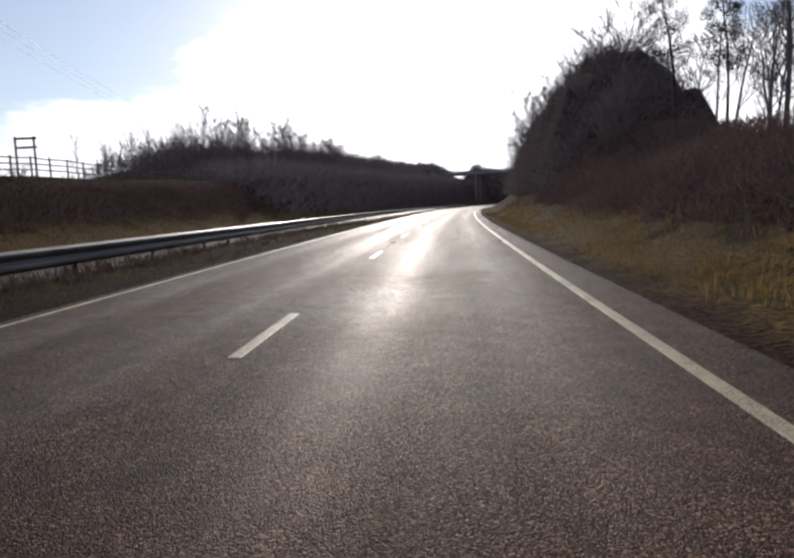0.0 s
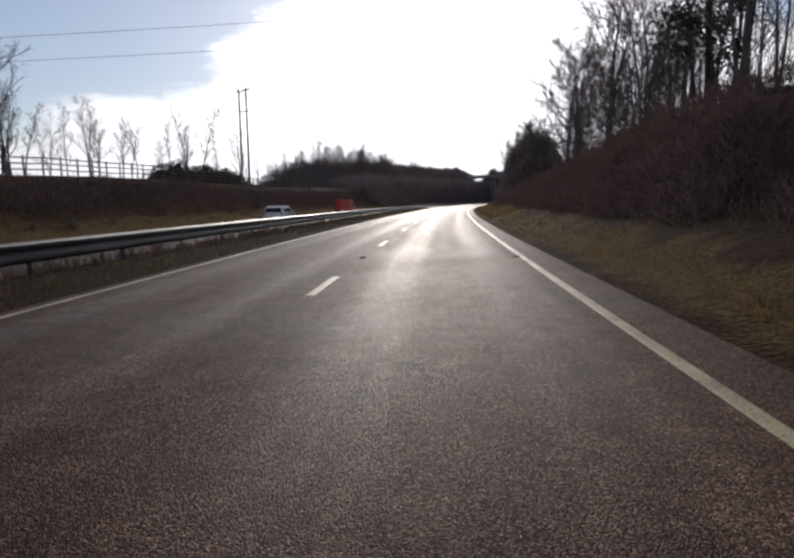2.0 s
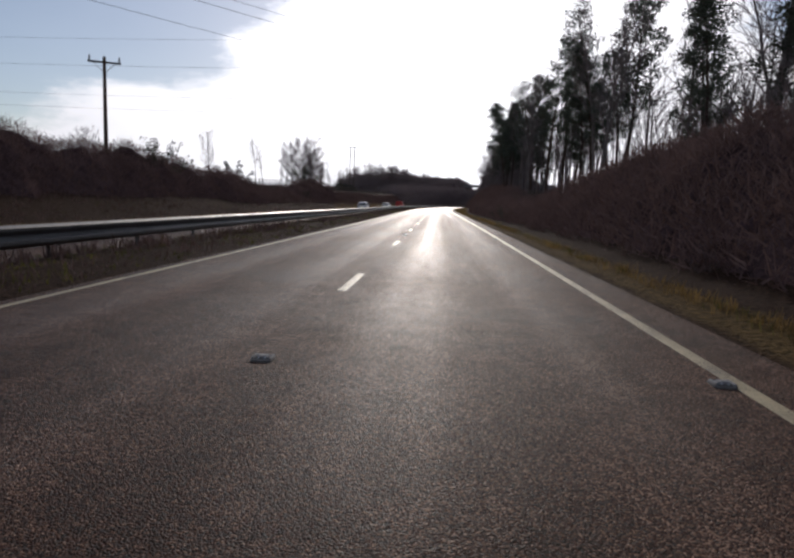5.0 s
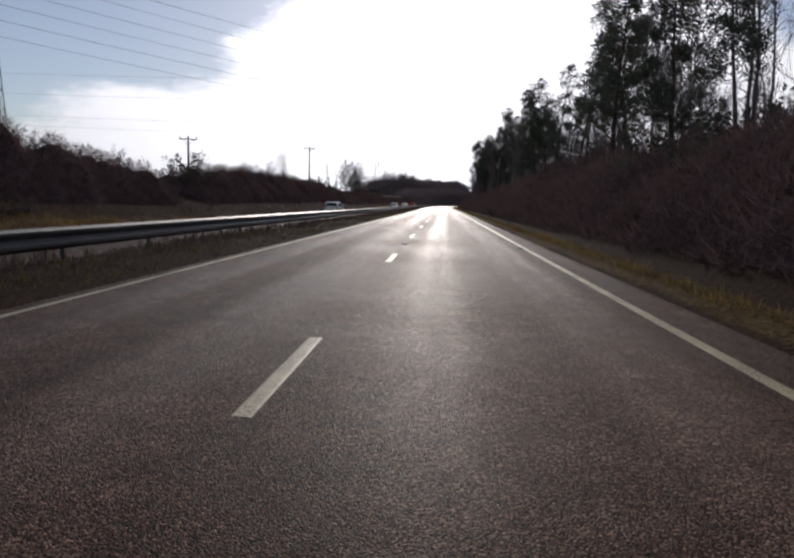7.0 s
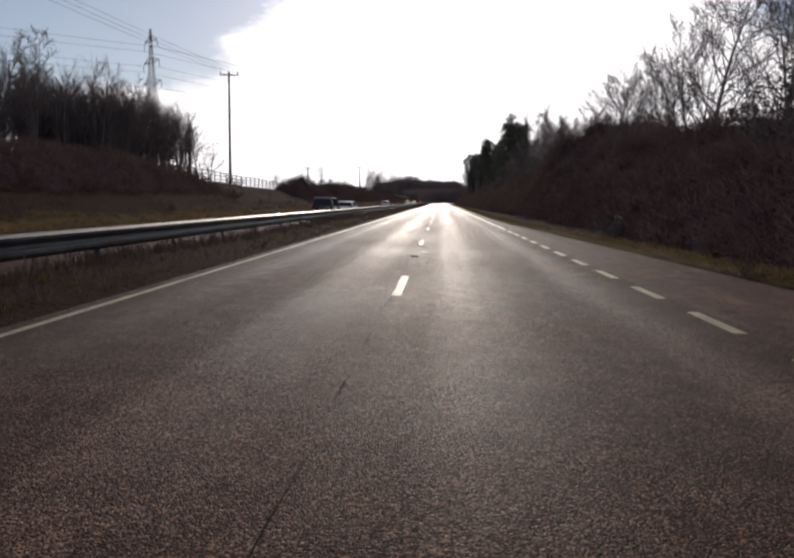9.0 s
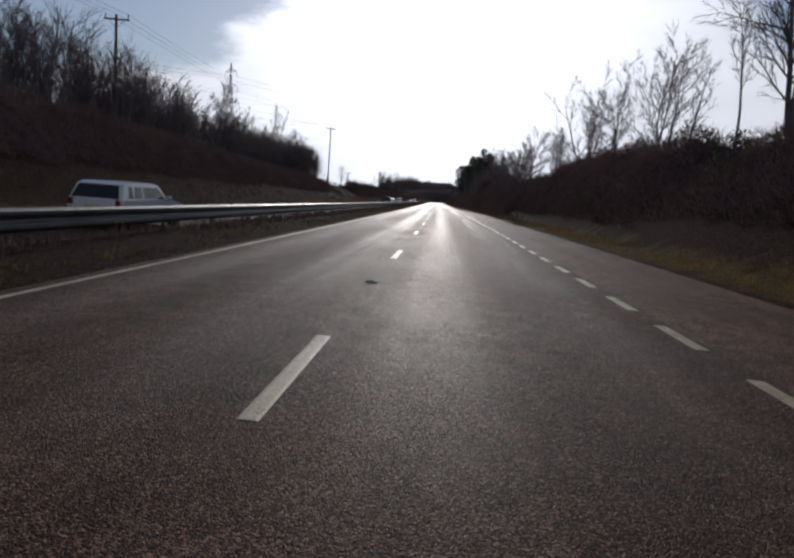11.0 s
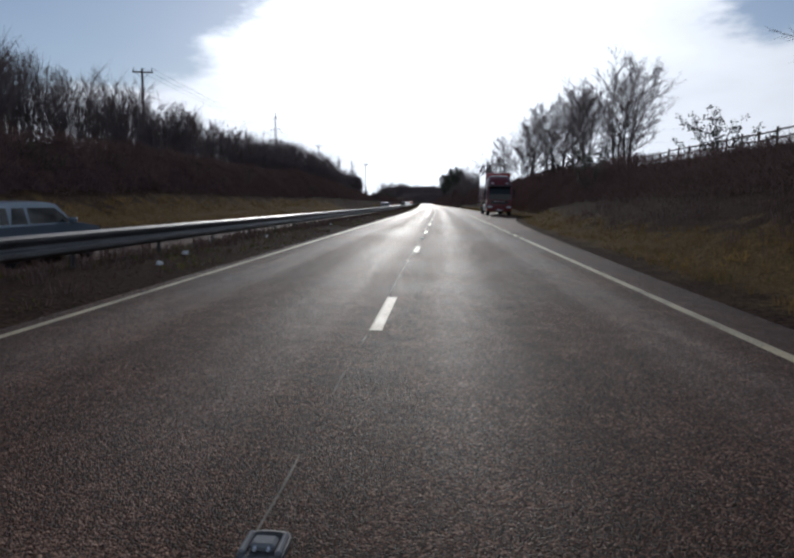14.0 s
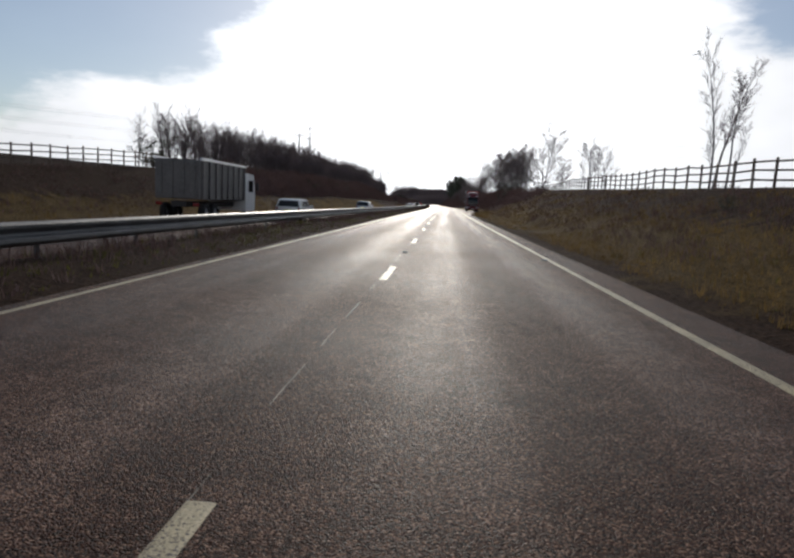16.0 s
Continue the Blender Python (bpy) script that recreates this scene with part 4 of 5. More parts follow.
strip(SCRUB, -215, -130, 8.0, 13.0, 4.0, (0.6, 1.0), 110, G2)
strip(PINE, -214, -130, 10.5, 17, 5.6, (0.6, 0.95), 111, G1)
strip(SLIM, -210, -130, 13, 20, 4.4, (0.9, 1.3), 112, G1)
strip(SCRUB, -306, -214, 8.0, 13.0, 3.6, (0.6, 1.1), 113, G2)
strip(SCRUB, -330, -85, 5.6, 7.0, 6.0, (0.2, 0.36), 133, G2)
strip(BIG, -306, -250, 15, 20, 11, (0.55, 0.8), 115, G1)
strip(FULL, -300, -222, 8.6, 11, 9, (0.35, 0.55), 116, G1)
strip(BIG + SLIM, -345, -306, 13, 19, 6, (0.6, 0.85), 117, G1)
strip(SCRUB, -432, -306, 9.0, 14.2, 4.2, (0.35, 0.7), 118, G2)
strip(FULL, -416, -380, 14.5, 16.5, 6.0, (0.6, 0.85), 119, G1)
strip(SCRUB, -436, -380, 13.5, 16.5, 4.4, (0.55, 0.95), 120, G2)
strip(SCRUB, -552, -462, 8.0, 15.5, 9, (0.12, 0.28), 121, G2)

# left-hand side
strip(FULL, 88, 190, -46, -33, 4.6, (0.75, 1.0), 201, G3)
strip(SCRUB, -46, 62, -23.6, -17.5, 7, (0.22, 0.5), 204, G2)
strip(SCRUB, -300, -182, -23.6, -17.5, 8, (0.2, 0.4), 224, G2)
strip(SCRUB, -112, -46, -23, -19.5, 4.5, (0.3, 0.5), 205, G2)
strip(SLIM, -72, -50, -36, -26, 9, (0.5, 0.85), 206, G3)
strip(BIG, -34, 10, -32, -26, 3.6, (0.32, 0.55), 226, G3)
strip(SLIM, -30, 8, -34, -26, 5, (0.45, 0.65), 222, G3)
strip(SCRUB, -182, -108, -26, -21, 5, (0.6, 1.1), 207, G2)
strip(FULL, -168, -108, -40, -27, 11, (0.22, 0.36), 208, G3)
strip(SCRUB, -290, -212, -27.5, -25, 12, (0.35, 0.7), 210, G2)
strip(SLIM, -300, -242, -33, -25.8, 2.2, (0.72, 0.98), 211, G3)
strip(SLIM, -470, -300, -30, -25, 4.6, (0.5, 0.66), 212, G3)
strip(SCRUB, -478, -260, -25.0, -20.5, 5, (0.4, 0.7), 214, G2)
strip(SCRUB[2:], -488, -485, -25.6, -25.0, 3, (0.85, 0.95), 216, G2)

# the patterns themselves are taken away again
for ob in PATTERNS:
    for child in ob.children_recursive:
        bpy.data.objects.remove(child)
    bpy.data.objects.remove(ob)


def thicket(name, label, spans, mat_core, mat_twig, per_m2, shoot, wide, seed, lump=3.2, cell=0.9):
    """A tangle nobody could count: a low core of packed growth, coloured dark as inner shade, inside a deep coat of
    twigs, in one object.
    spans: (a0, a1, foot, back, height) with the last three functions of a."""
    rng = random.Random(seed)
    core, coat = Build(), Build()
    prof = [0.0, .40, .68, .84, .95, 1.0, .98, .90, .76, .5, 0.0]
    ncol = len(prof)
    for a0, a1, foot, back, height in spans:
        rows = steps(a0, a1, cell)
        k0 = len(core.v)
        grid = []
        for i, a in enumerate(rows):
            ends = min(1.0, (i + .3) / 4, (len(rows) - .7 - i) / 4)
            f, bk, h = foot(a), back(a), height(a)
            row = []
            for j in range(ncol):
                l = f + (bk - f) * (j / (ncol - 1)) ** 1.1
                n1 = noise.noise(Vector((a / lump, l / lump, seed)))
                n2 = noise.noise(Vector((a / (lump * .36), l / (lump * .36), seed + 9)))
                z = h * prof[j] * max(.12, ends) * max(.3, 1 + .5 * n1 + .42 * n2)
                ll = l + (.35 * n2 + .4 * n1) * min(1.0, h)
                gz = ground_z(a, ll)
                row.append(at(a + .3 * n2, ll, gz + max(.02, z)))
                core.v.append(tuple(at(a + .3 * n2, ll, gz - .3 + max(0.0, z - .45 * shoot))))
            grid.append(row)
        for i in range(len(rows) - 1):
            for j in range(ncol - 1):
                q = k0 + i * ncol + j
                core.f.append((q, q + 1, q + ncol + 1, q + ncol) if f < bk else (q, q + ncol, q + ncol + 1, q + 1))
                A, B, C, D = grid[i][j], grid[i][j + 1], grid[i + 1][j + 1], grid[i + 1][j]
                nrm = (C - A).cross(D - B)
                area = nrm.length / 2
                if area < 1e-4 or j >= 8:
                    continue
                nrm = nrm.normalized()
                if nrm.z < 0:
                    nrm = -nrm
                count = area * per_m2
                for _ in range(int(count) + (rng.random() < count % 1)):
                    u, v = rng.random(), rng.random()
                    p = A.lerp(B, u).lerp(D.lerp(C, u), v) - nrm * shoot * rng.uniform(-.25, 1.0)
                    d = (nrm * .5 + Vector((rng.uniform(-1, 1), rng.uniform(-1, 1), rng.uniform(-.2, 1.2)))).normalized()
                    sd = off_axis(d, math.pi / 2, rng) * wide * rng.uniform(.5, 1.2)
                    tip = p + d * shoot * rng.uniform(.4, 1.3)
                    k = len(coat.v)
                    coat.v += [(p.x - sd.x, p.y - sd.y, p.z - sd.z), (p.x + sd.x, p.y + sd.y, p.z + sd.z), (tip.x, tip.y, tip.z)]
                    coat.f.append((k, k + 1, k + 2))
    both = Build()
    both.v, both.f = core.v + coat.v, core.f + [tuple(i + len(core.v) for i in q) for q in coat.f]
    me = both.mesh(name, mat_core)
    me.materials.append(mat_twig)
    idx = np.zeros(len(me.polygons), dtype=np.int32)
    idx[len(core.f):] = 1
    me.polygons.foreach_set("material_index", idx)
    tagged(new(name, me), label, "thicket", kind="stuff")


def far_wood(name, label, spans, seed, mat):
    """Close-set bare trees of a wood too many to count: upright stems with a fan of shoots, in one object."""
    rng = random.Random(seed)
    b = Build()
    for a0, a1, l0, l1, h0, h1, count in spans:
        for _ in range(count):
            a, l = rng.uniform(a0, a1), rng.uniform(l0, l1)
            h = rng.uniform(h0, h1)
            base = at(a, l, ground_z(a, l) - .2)
            pts, dirs = limb(b, base, Vector((rng.uniform(-.06, .06), rng.uniform(-.06, .06), 1)).normalized(), h * .88, .06 + h * .008, rng, 4, 3, bend=.10, lift=.05, tip=.2)
            for k in range(24):
                f = .24 + .72 * (k + rng.random()) / 24
                j = min(int(f * 4), 3)
                p = pts[j].lerp(pts[j + 1], f * 4 - j)
                d = off_axis(dirs[j], rng.uniform(.35, .9), rng)
                L = h * rng.uniform(.16, .30) * (1.25 - .45 * f)
                twig(b, p, d, L, .022, rng)
                for _s in range(8):
                    q = p + d * L * rng.uniform(.2, 1.0)
                    e = off_axis(d, rng.uniform(.2, .9), rng)
                    e = (e + Vector((0, 0, .35))).normalized()
                    w = off_axis(e, math.pi / 2, rng) * .016
                    k2 = len(b.v)
                    b.v += [tuple(q - w), tuple(q + w), tuple(q + e * L * rng.uniform(.4, .9))]
                    b.f.append((k2, k2 + 1, k2 + 2))
    tagged(part(name, b, mat, None), label, "wood", kind="stuff")


flat = lambda v: (lambda a: v)
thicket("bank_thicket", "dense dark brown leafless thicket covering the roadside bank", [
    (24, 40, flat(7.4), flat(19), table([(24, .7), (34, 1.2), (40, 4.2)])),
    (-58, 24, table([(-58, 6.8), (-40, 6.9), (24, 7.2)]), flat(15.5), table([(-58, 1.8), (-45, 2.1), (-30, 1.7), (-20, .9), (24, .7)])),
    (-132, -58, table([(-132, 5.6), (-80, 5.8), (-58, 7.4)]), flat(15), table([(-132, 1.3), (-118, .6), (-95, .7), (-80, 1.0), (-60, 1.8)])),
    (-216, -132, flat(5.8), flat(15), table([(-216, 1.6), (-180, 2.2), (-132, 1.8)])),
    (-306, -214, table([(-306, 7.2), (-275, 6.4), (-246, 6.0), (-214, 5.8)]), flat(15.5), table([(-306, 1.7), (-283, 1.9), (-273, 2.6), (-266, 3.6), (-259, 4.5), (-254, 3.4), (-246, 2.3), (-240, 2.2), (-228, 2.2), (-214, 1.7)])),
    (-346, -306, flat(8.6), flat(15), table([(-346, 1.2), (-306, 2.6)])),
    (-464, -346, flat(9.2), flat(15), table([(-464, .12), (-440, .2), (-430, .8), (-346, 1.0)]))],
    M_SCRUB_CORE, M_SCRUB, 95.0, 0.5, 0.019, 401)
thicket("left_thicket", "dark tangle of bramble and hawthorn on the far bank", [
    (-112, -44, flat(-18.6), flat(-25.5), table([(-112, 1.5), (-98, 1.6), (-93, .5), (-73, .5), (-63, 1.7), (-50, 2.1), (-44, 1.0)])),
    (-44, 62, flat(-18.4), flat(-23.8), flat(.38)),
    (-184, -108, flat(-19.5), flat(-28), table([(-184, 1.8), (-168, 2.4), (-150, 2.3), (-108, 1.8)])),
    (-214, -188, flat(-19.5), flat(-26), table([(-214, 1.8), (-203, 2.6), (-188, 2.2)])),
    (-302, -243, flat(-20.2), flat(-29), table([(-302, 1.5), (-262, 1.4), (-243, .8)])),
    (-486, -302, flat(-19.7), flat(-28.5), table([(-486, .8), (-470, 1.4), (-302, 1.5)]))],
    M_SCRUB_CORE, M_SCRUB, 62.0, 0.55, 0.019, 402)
thicket("evergreen_hedge", "dark evergreen hedge along the far bank top behind the fence", [
    (-16, 10, flat(-25.0), flat(-28), flat(1.7))],
    M_SCRUB_CORE, M_IVY, 70.0, 0.4, 0.03, 406)
# the dark core colour paints the shade between these stems too
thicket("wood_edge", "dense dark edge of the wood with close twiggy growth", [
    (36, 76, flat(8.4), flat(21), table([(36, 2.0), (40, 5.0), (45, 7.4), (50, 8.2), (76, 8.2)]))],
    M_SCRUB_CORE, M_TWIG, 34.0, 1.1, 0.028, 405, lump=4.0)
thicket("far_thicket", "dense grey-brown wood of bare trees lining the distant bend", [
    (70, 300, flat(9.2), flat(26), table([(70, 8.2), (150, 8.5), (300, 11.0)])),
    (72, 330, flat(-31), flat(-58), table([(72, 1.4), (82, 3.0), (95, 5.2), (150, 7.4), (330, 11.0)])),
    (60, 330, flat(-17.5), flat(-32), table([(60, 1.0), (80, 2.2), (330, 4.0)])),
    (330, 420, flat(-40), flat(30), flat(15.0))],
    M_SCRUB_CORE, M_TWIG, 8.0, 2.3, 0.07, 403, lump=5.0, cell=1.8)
far_wood("wood", "close-set bare young trees of the wood behind the fence", [
    (-300, -256, -40, -26.5, 6.5, 8.4, 200), (-257, -240, -36, -25.6, 6.0, 8.0, 210), (-62, -20, 13, 20, 8.0, 12.0, 20), (-28, 6, 15, 22, 8.5, 11.5, 30), (-477, -360, -32, -25.6, 5.8, 7.4, 280), (-362, -300, -32, -25.6, 6.8, 8.8, 150), (-452, -300, -40, -32, 5.8, 7.6, 230), (-300, -250, -56, -40, 7.0, 9.0, 80),
    (72, 92, -52, -34, 5.0, 7.5, 40), (86, 240, -50, -33, 7.0, 11.5, 170), (30, 200, 13, 22, 7.0, 11.0, 70), (-125, -25, 18, 30, 10.0, 15.0, 60), (-212, -130, 18, 26, 7.0, 11.0, 40), (-210, -140, 12, 17, 3.5, 5.5, 50)], 404, M_TWIG)


def grass_strip(name, mat, label, spans, count, height, seed, width=0.009):
    """Tufts of blades, too many to count."""
    rng = random.Random(seed)
    b = Build()
    for _ in range(count):
        a0, a1, f0, f1 = rng.choice(spans)
        a = rng.uniform(a0, a1)
        l0, l1 = (f0(a), f1(a)) if callable(f0) else (f0, f1)
        l = rng.uniform(l0, l1)
        if noise.noise(Vector((a * 0.22, l * 0.5, seed))) < -0.12 + rng.uniform(-.25, .15):
            continue
        base = at(a, l, ground_z(a, l) - 0.02)
        hh0 = height * rng.uniform(.4, 1.3)
        for _k in range(5):
            w = rng.uniform(0, 6.28)
            hh = hh0 * rng.uniform(.5, 1.15)
            d = Vector((math.cos(w), math.sin(w), 0))
            p = base + d * rng.uniform(0, .16)
            s = Vector((-d.y, d.x, 0)) * width
            mid = p + d * hh * 0.22 + Vector((0, 0, hh * .65))
            tip = mid + d * hh * rng.uniform(.15, .5) + Vector((0, 0, hh * rng.uniform(.1, .4)))
            k = len(b.v)
            b.v += [tuple(p - s), tuple(p + s), tuple(mid + s * .8), tuple(mid - s * .8), tuple(tip)]
            b.f += [(k, k + 1, k + 2, k + 3), (k + 3, k + 2, k + 4)]
    tagged(part(name, b, mat, None), label, "grass", kind="stuff")


near_e, far_e = (lambda a: edge_r(a) + 0.5), (lambda a: edge_r(a) + VERGE_W(a))
GL0, GL1 = flat(-19.4), flat(-15.9)
grass_strip("verge_grass", M_GRASS, "tufts of straw-coloured dead grass on the verge and banks",
            [(-330, 60, near_e, far_e), (-552, -330, near_e, far_e), (-552, -460, near_e, flat(13.5)), (-30, 60, near_e, flat(9.5))], 30000, 0.19, 301, 0.0065)
grass_strip("far_verge_grass", M_GRASS, "straw-yellow grass beside the opposite carriageway", [(-60, 60, GL0, GL1), (-552, -360, GL0, GL1), (-500, -370, GL0, GL1), (-285, -205, flat(-18.0), GL1)], 14000, 0.22, 305, 0.010)
grass_strip("bank_growth", M_SCRUB, "low tangle of dead brown bracken and bramble on the banks",
            [(-60, 60, lambda a: edge_r(a) + 2.6, flat(13.5)), (-552, -440, lambda a: edge_r(a) + 2.0, flat(13.5)), (-60, 60, flat(-23.8), flat(-17)), (-360, -60, flat(-23.8), flat(-16.2)), (-360, -60, flat(-19.5), flat(-15.9)), (-555, -470, flat(-23.8), flat(-17))], 22000, 0.34, 304, 0.009)
grass_strip("reserve_grass", M_GRASS_G, "tufts of green and brown grass in the central reserve", [(-552, 40, flat(-6.9), flat(-3.55))], 17000, 0.13, 302, 0.008)
grass_strip("reserve_litter", M_SCRUB, "dead brown stalks and leaf litter in the central reserve", [(-552, 40, flat(-7.1), flat(-3.6))], 14000, 0.17, 306, 0.008)
grass_strip("reserve_growth", M_SCRUB, "dark clumps of dead bracken and bramble under the crash barrier", [(-552, 40, flat(-6.9), flat(-4.7))], 9000, 0.34, 309, 0.010)
grass_strip("rough_grass", M_GRASS_G, "olive rough grass on the verges", [(-552, 60, near_e, far_e), (-552, 60, GL0, GL1)], 8000, 0.16, 303, 0.006)


# ---------------------------------------------------------------- poles, pylon, cables, bridge
def wire(b, p, q, sag, r=0.014, n=14):
    """One sagging cable as a single skin."""
    pts = [p.lerp(q, i / n) - Vector((0, 0, 4 * sag * (i / n) * (1 - i / n))) for i in range(n + 1)]
    d = (q - p).normalized()
    s = d.orthogonal().normalized()
    t = d.cross(s)
    b.loft([[c + r * (math.cos(w) * s + math.sin(w) * t) for w in (0, 1.5708, 3.1416, 4.7124)] for c in pts])


def power_pole(a, l, top, turn=0.0, twin=False):
    z = ground_z(a, l)
    t = thing("power_pole", "twin wooden power pole with a steel crossarm and insulators" if twin else "single wooden power pole with a crossarm and insulators", "power pole", stand(a, l, z, turn), group="power poles")
    h = top - z
    xs = (-0.95, 0.95) if twin else (0.0,)
    for x in xs:
        b = Build()
        b.tube((x, 0, -0.5), (x, 0, h), 0.17, 0.11, 10)
        part("pole", b, M_POLE, t)
    b = Build()
    w = 3.2 if twin else 2.2
    b.box((0, 0.12, h - 0.35), (w, 0.10, 0.14), chamfer=0.012)
    part("crossarm", b, M_POST, t)
    if twin:
        b = Build()
        b.box((0, 0.12, h - 3.2), (2.9, 0.09, 0.12), chamfer=0.012)
        part("crossarm", b, M_POST, t)
        b = Build()
        b.tube((-0.95, 0.0, h - 3.0), (0.95, 0.0, h - 0.5), 0.03, 0.03, 6)
        part("brace", b, M_POST, t)
    else:
        for s in (-1, 1):
            b = Build()
            b.tube((s * 0.75, 0.1, h - 0.38), (0, 0.1, h - 1.1), 0.022, 0.022, 6)
            part("brace", b, M_POST, t)
    ends = []
    for x in (-w / 2 + 0.12, 0.0, w / 2 - 0.12):
        b = Build()
        b.loft([[(x + r * math.cos(6.2832 * i / 8), 0.12 + r * math.sin(6.2832 * i / 8), h + d) for i in range(8)] for d, r in ((-.28, .02), (-.27, .075), (-.20, .045), (-.16, .075), (-.09, .045), (-.05, .075), (.02, .045), (.12, .022))])
        part("insulator", b, M_CONCRETE, t)
        ends.append(stand(a, l, z, turn) @ Vector((x, 0.12, h + 0.1)))
    return ends


pole_a = power_pole(15.0, -28.7, 17.6, -38.0, True)
pole_b = power_pole(-231.8, -25.0, 15.9, 12.0)
pole_c = power_pole(-318.0, -29.0, 15.2, 6.0)
pole_d = power_pole(-408.9, -31.4, 14.7, 4.0)
pole_f = power_pole(-162.0, -31.0, 8.6, 20.0)
pole_g = power_pole(-126.0, -23.4, 10.8, 25.0)
pole_e = power_pole(150.0, -68.0, 17.0, 0.0, True)
wires = thing("power_lines", "thin dark overhead power cables sagging between poles", "cable")
for s, e, sag in ((pole_e, pole_a, 1.6), (pole_c, pole_b, 1.2), (pole_d, pole_c, 1.2)):
    for p, q in zip(s, e):
        b = Build()
        wire(b, p, q, sag)
        part("cable", b, M_WIRE, wires)


def pylon(a, l, top, turn):
    z = ground_z(a, l)
    h = top - z
    t = thing("pylon", "tall grey steel lattice electricity pylon", "pylon", stand(a, l, z, turn))
    half = lambda s: 2.3 * (1 - s) ** 1.25 + 0.55 if s < 0.62 else 0.9 - 0.75 * (s - 0.62) / 0.38
    levels = [0, .10, .19, .28, .36, .43, .50, .56, .62, .69, .76, .83, .90, 1.0]
    corner = lambda s, i: Vector(((1, -1, -1, 1)[i] * half(s), (1, 1, -1, -1)[i] * half(s), s * h))
    for i in range(4):
        b = Build()
        b.loft([[corner(u, i) + Vector((dx, dy, 0)) * (0.11 - 0.06 * u) for dx, dy in ((1, 0), (0, 1), (-1, 0), (0, -1))] for u in levels])
        part("leg", b, M_POST, t)
    for i in range(4):
        b = Build()
        j = (i + 1) % 4
        for u, v in zip(levels, levels[1:]):
            b.tube(corner(u, i), corner(v, j), 0.05, 0.05, 3)
            b.tube(corner(u, j), corner(v, i), 0.05, 0.05, 3)
            b.tube(corner(v, i), corner(v, j), 0.045, 0.045, 3)
        part("lattice", b, M_POST, t)
    ends = []
    for s, w in ((.66, 6.6), (.79, 5.4), (.92, 4.4)):
        for side in (-1, 1):
            b = Build()
            tip = Vector((side * w, 0, s * h + 0.2))
            for y in (-1, 1):
                b.tube(Vector((side * half(s), y * half(s), s * h)), tip, 0.07, 0.05, 4)
                b.tube(Vector((side * half(s), y * half(s), s * h + 1.5)), tip, 0.05, 0.05, 4)
                for k in (.3, .55, .78):
                    b.tube(Vector((side * half(s), y * half(s), s * h)).lerp(tip, k), Vector((side * half(s), y * half(s), s * h + 1.5)).lerp(tip, k - .12), 0.03, 0.03, 3)
            arm = part("crossarm", b, M_POST, t)
            b = Build()
            b.loft([[tip + Vector((r * math.cos(6.2832 * i / 7), r * math.sin(6.2832 * i / 7), -d)) for i in range(7)] for k in range(7) for d, r in ((.20 + .28 * k, .04), (.25 + .28 * k, .14), (.42 + .28 * k, .08), (.45 + .28 * k, .04))])
            part("insulator", b, M_CONCRETE, arm)
            ends.append(stand(a, l, z, turn) @ (tip - Vector((0, 0, 2.3))))
    return ends


py = pylon(-122.0, -87.0, 50.0, -41.0)
heavy = thing("pylon_lines", "thick high-voltage cables sagging from the pylon arms", "cable")
for i, p in enumerate(py):
    side = -6 if i % 2 == 0 else 6
    for (ea, el, ez) in ((190.0 - side, 165.0 + side, 34 + 6 * (i // 2)), (-380.0 - side, -310.0 + side, 30 + 6 * (i // 2))):
        b = Build()
        wire(b, p, at(ea, el, ez), 6.0, r=0.045, n=26)
        part("cable", b, M_WIRE, heavy)

for z in (32.0, 37.0, 48.0, 58.0):
    b = Build()
    wire(b, at(52.0, -330.0, z + 8), at(46.0, 220.0, z + 6), 7.0, r=0.05, n=30)
    part("cable", b, M_WIRE, heavy)


def overbridge(a, l, top):
    """A concrete bridge over the road, with parapet rails and piers."""
    z0 = 0.0
    t = thing("road_bridge", "grey concrete overbridge with parapet rails crossing the road far off", "bridge", stand(a, l, z0, -12.0))
    b = Build()
    b.box((0, 0, top - 0.9), (110, 9.0, 1.3), chamfer=0.12)
    part("deck", b, M_CONCRETE, t)
    for y in (-4.4, 4.4):
        b = Build()
        b.box((0, y, top - 0.05), (110, 0.35, 0.45), chamfer=0.05)
        ed = part("parapet", b, M_CONCRETE, t)
        for h in (0.45, 0.85, 1.2):
            r = Build()
            r.box((0, y, top + h), (110, 0.08, 0.08))
            part("rail", r, M_STEEL, ed)
        for k in range(-22, 23):
            r = Build()
            r.box((k * 2.5, y, top + 0.65), (0.07, 0.07, 1.2))
            part("post", r, M_STEEL, ed)
    for x in (-22.0, -4.0, 14.0, 32.0):
        for y in (-2.6, 2.6):
            b = Build()
            b.tube((x, y, -2), (x, y, top - 1.5), 0.55, 0.55, 14)
            part("pier", b, M_CONCRETE, t)


overbridge(300.0, -14.0, 16.4)

# marker posts on the verge, litter, and the frame of a sign seen from behind
mp = thing("marker_post", "short white plastic verge marker post with a dark cap", "marker post", stand(-23.4, 5.3, ground_z(-23.4, 5.3)), group="marker posts")
b = Build()
b.box((0, 0, 0.18), (0.10, 0.04, 0.55), chamfer=0.012)
part("post", b, M_SIGN, mp)
b = Build()
b.box((0, 0, 0.36), (0.105, 0.045, 0.07), chamfer=0.01)
part("reflector", b, M_AMBER, mp)

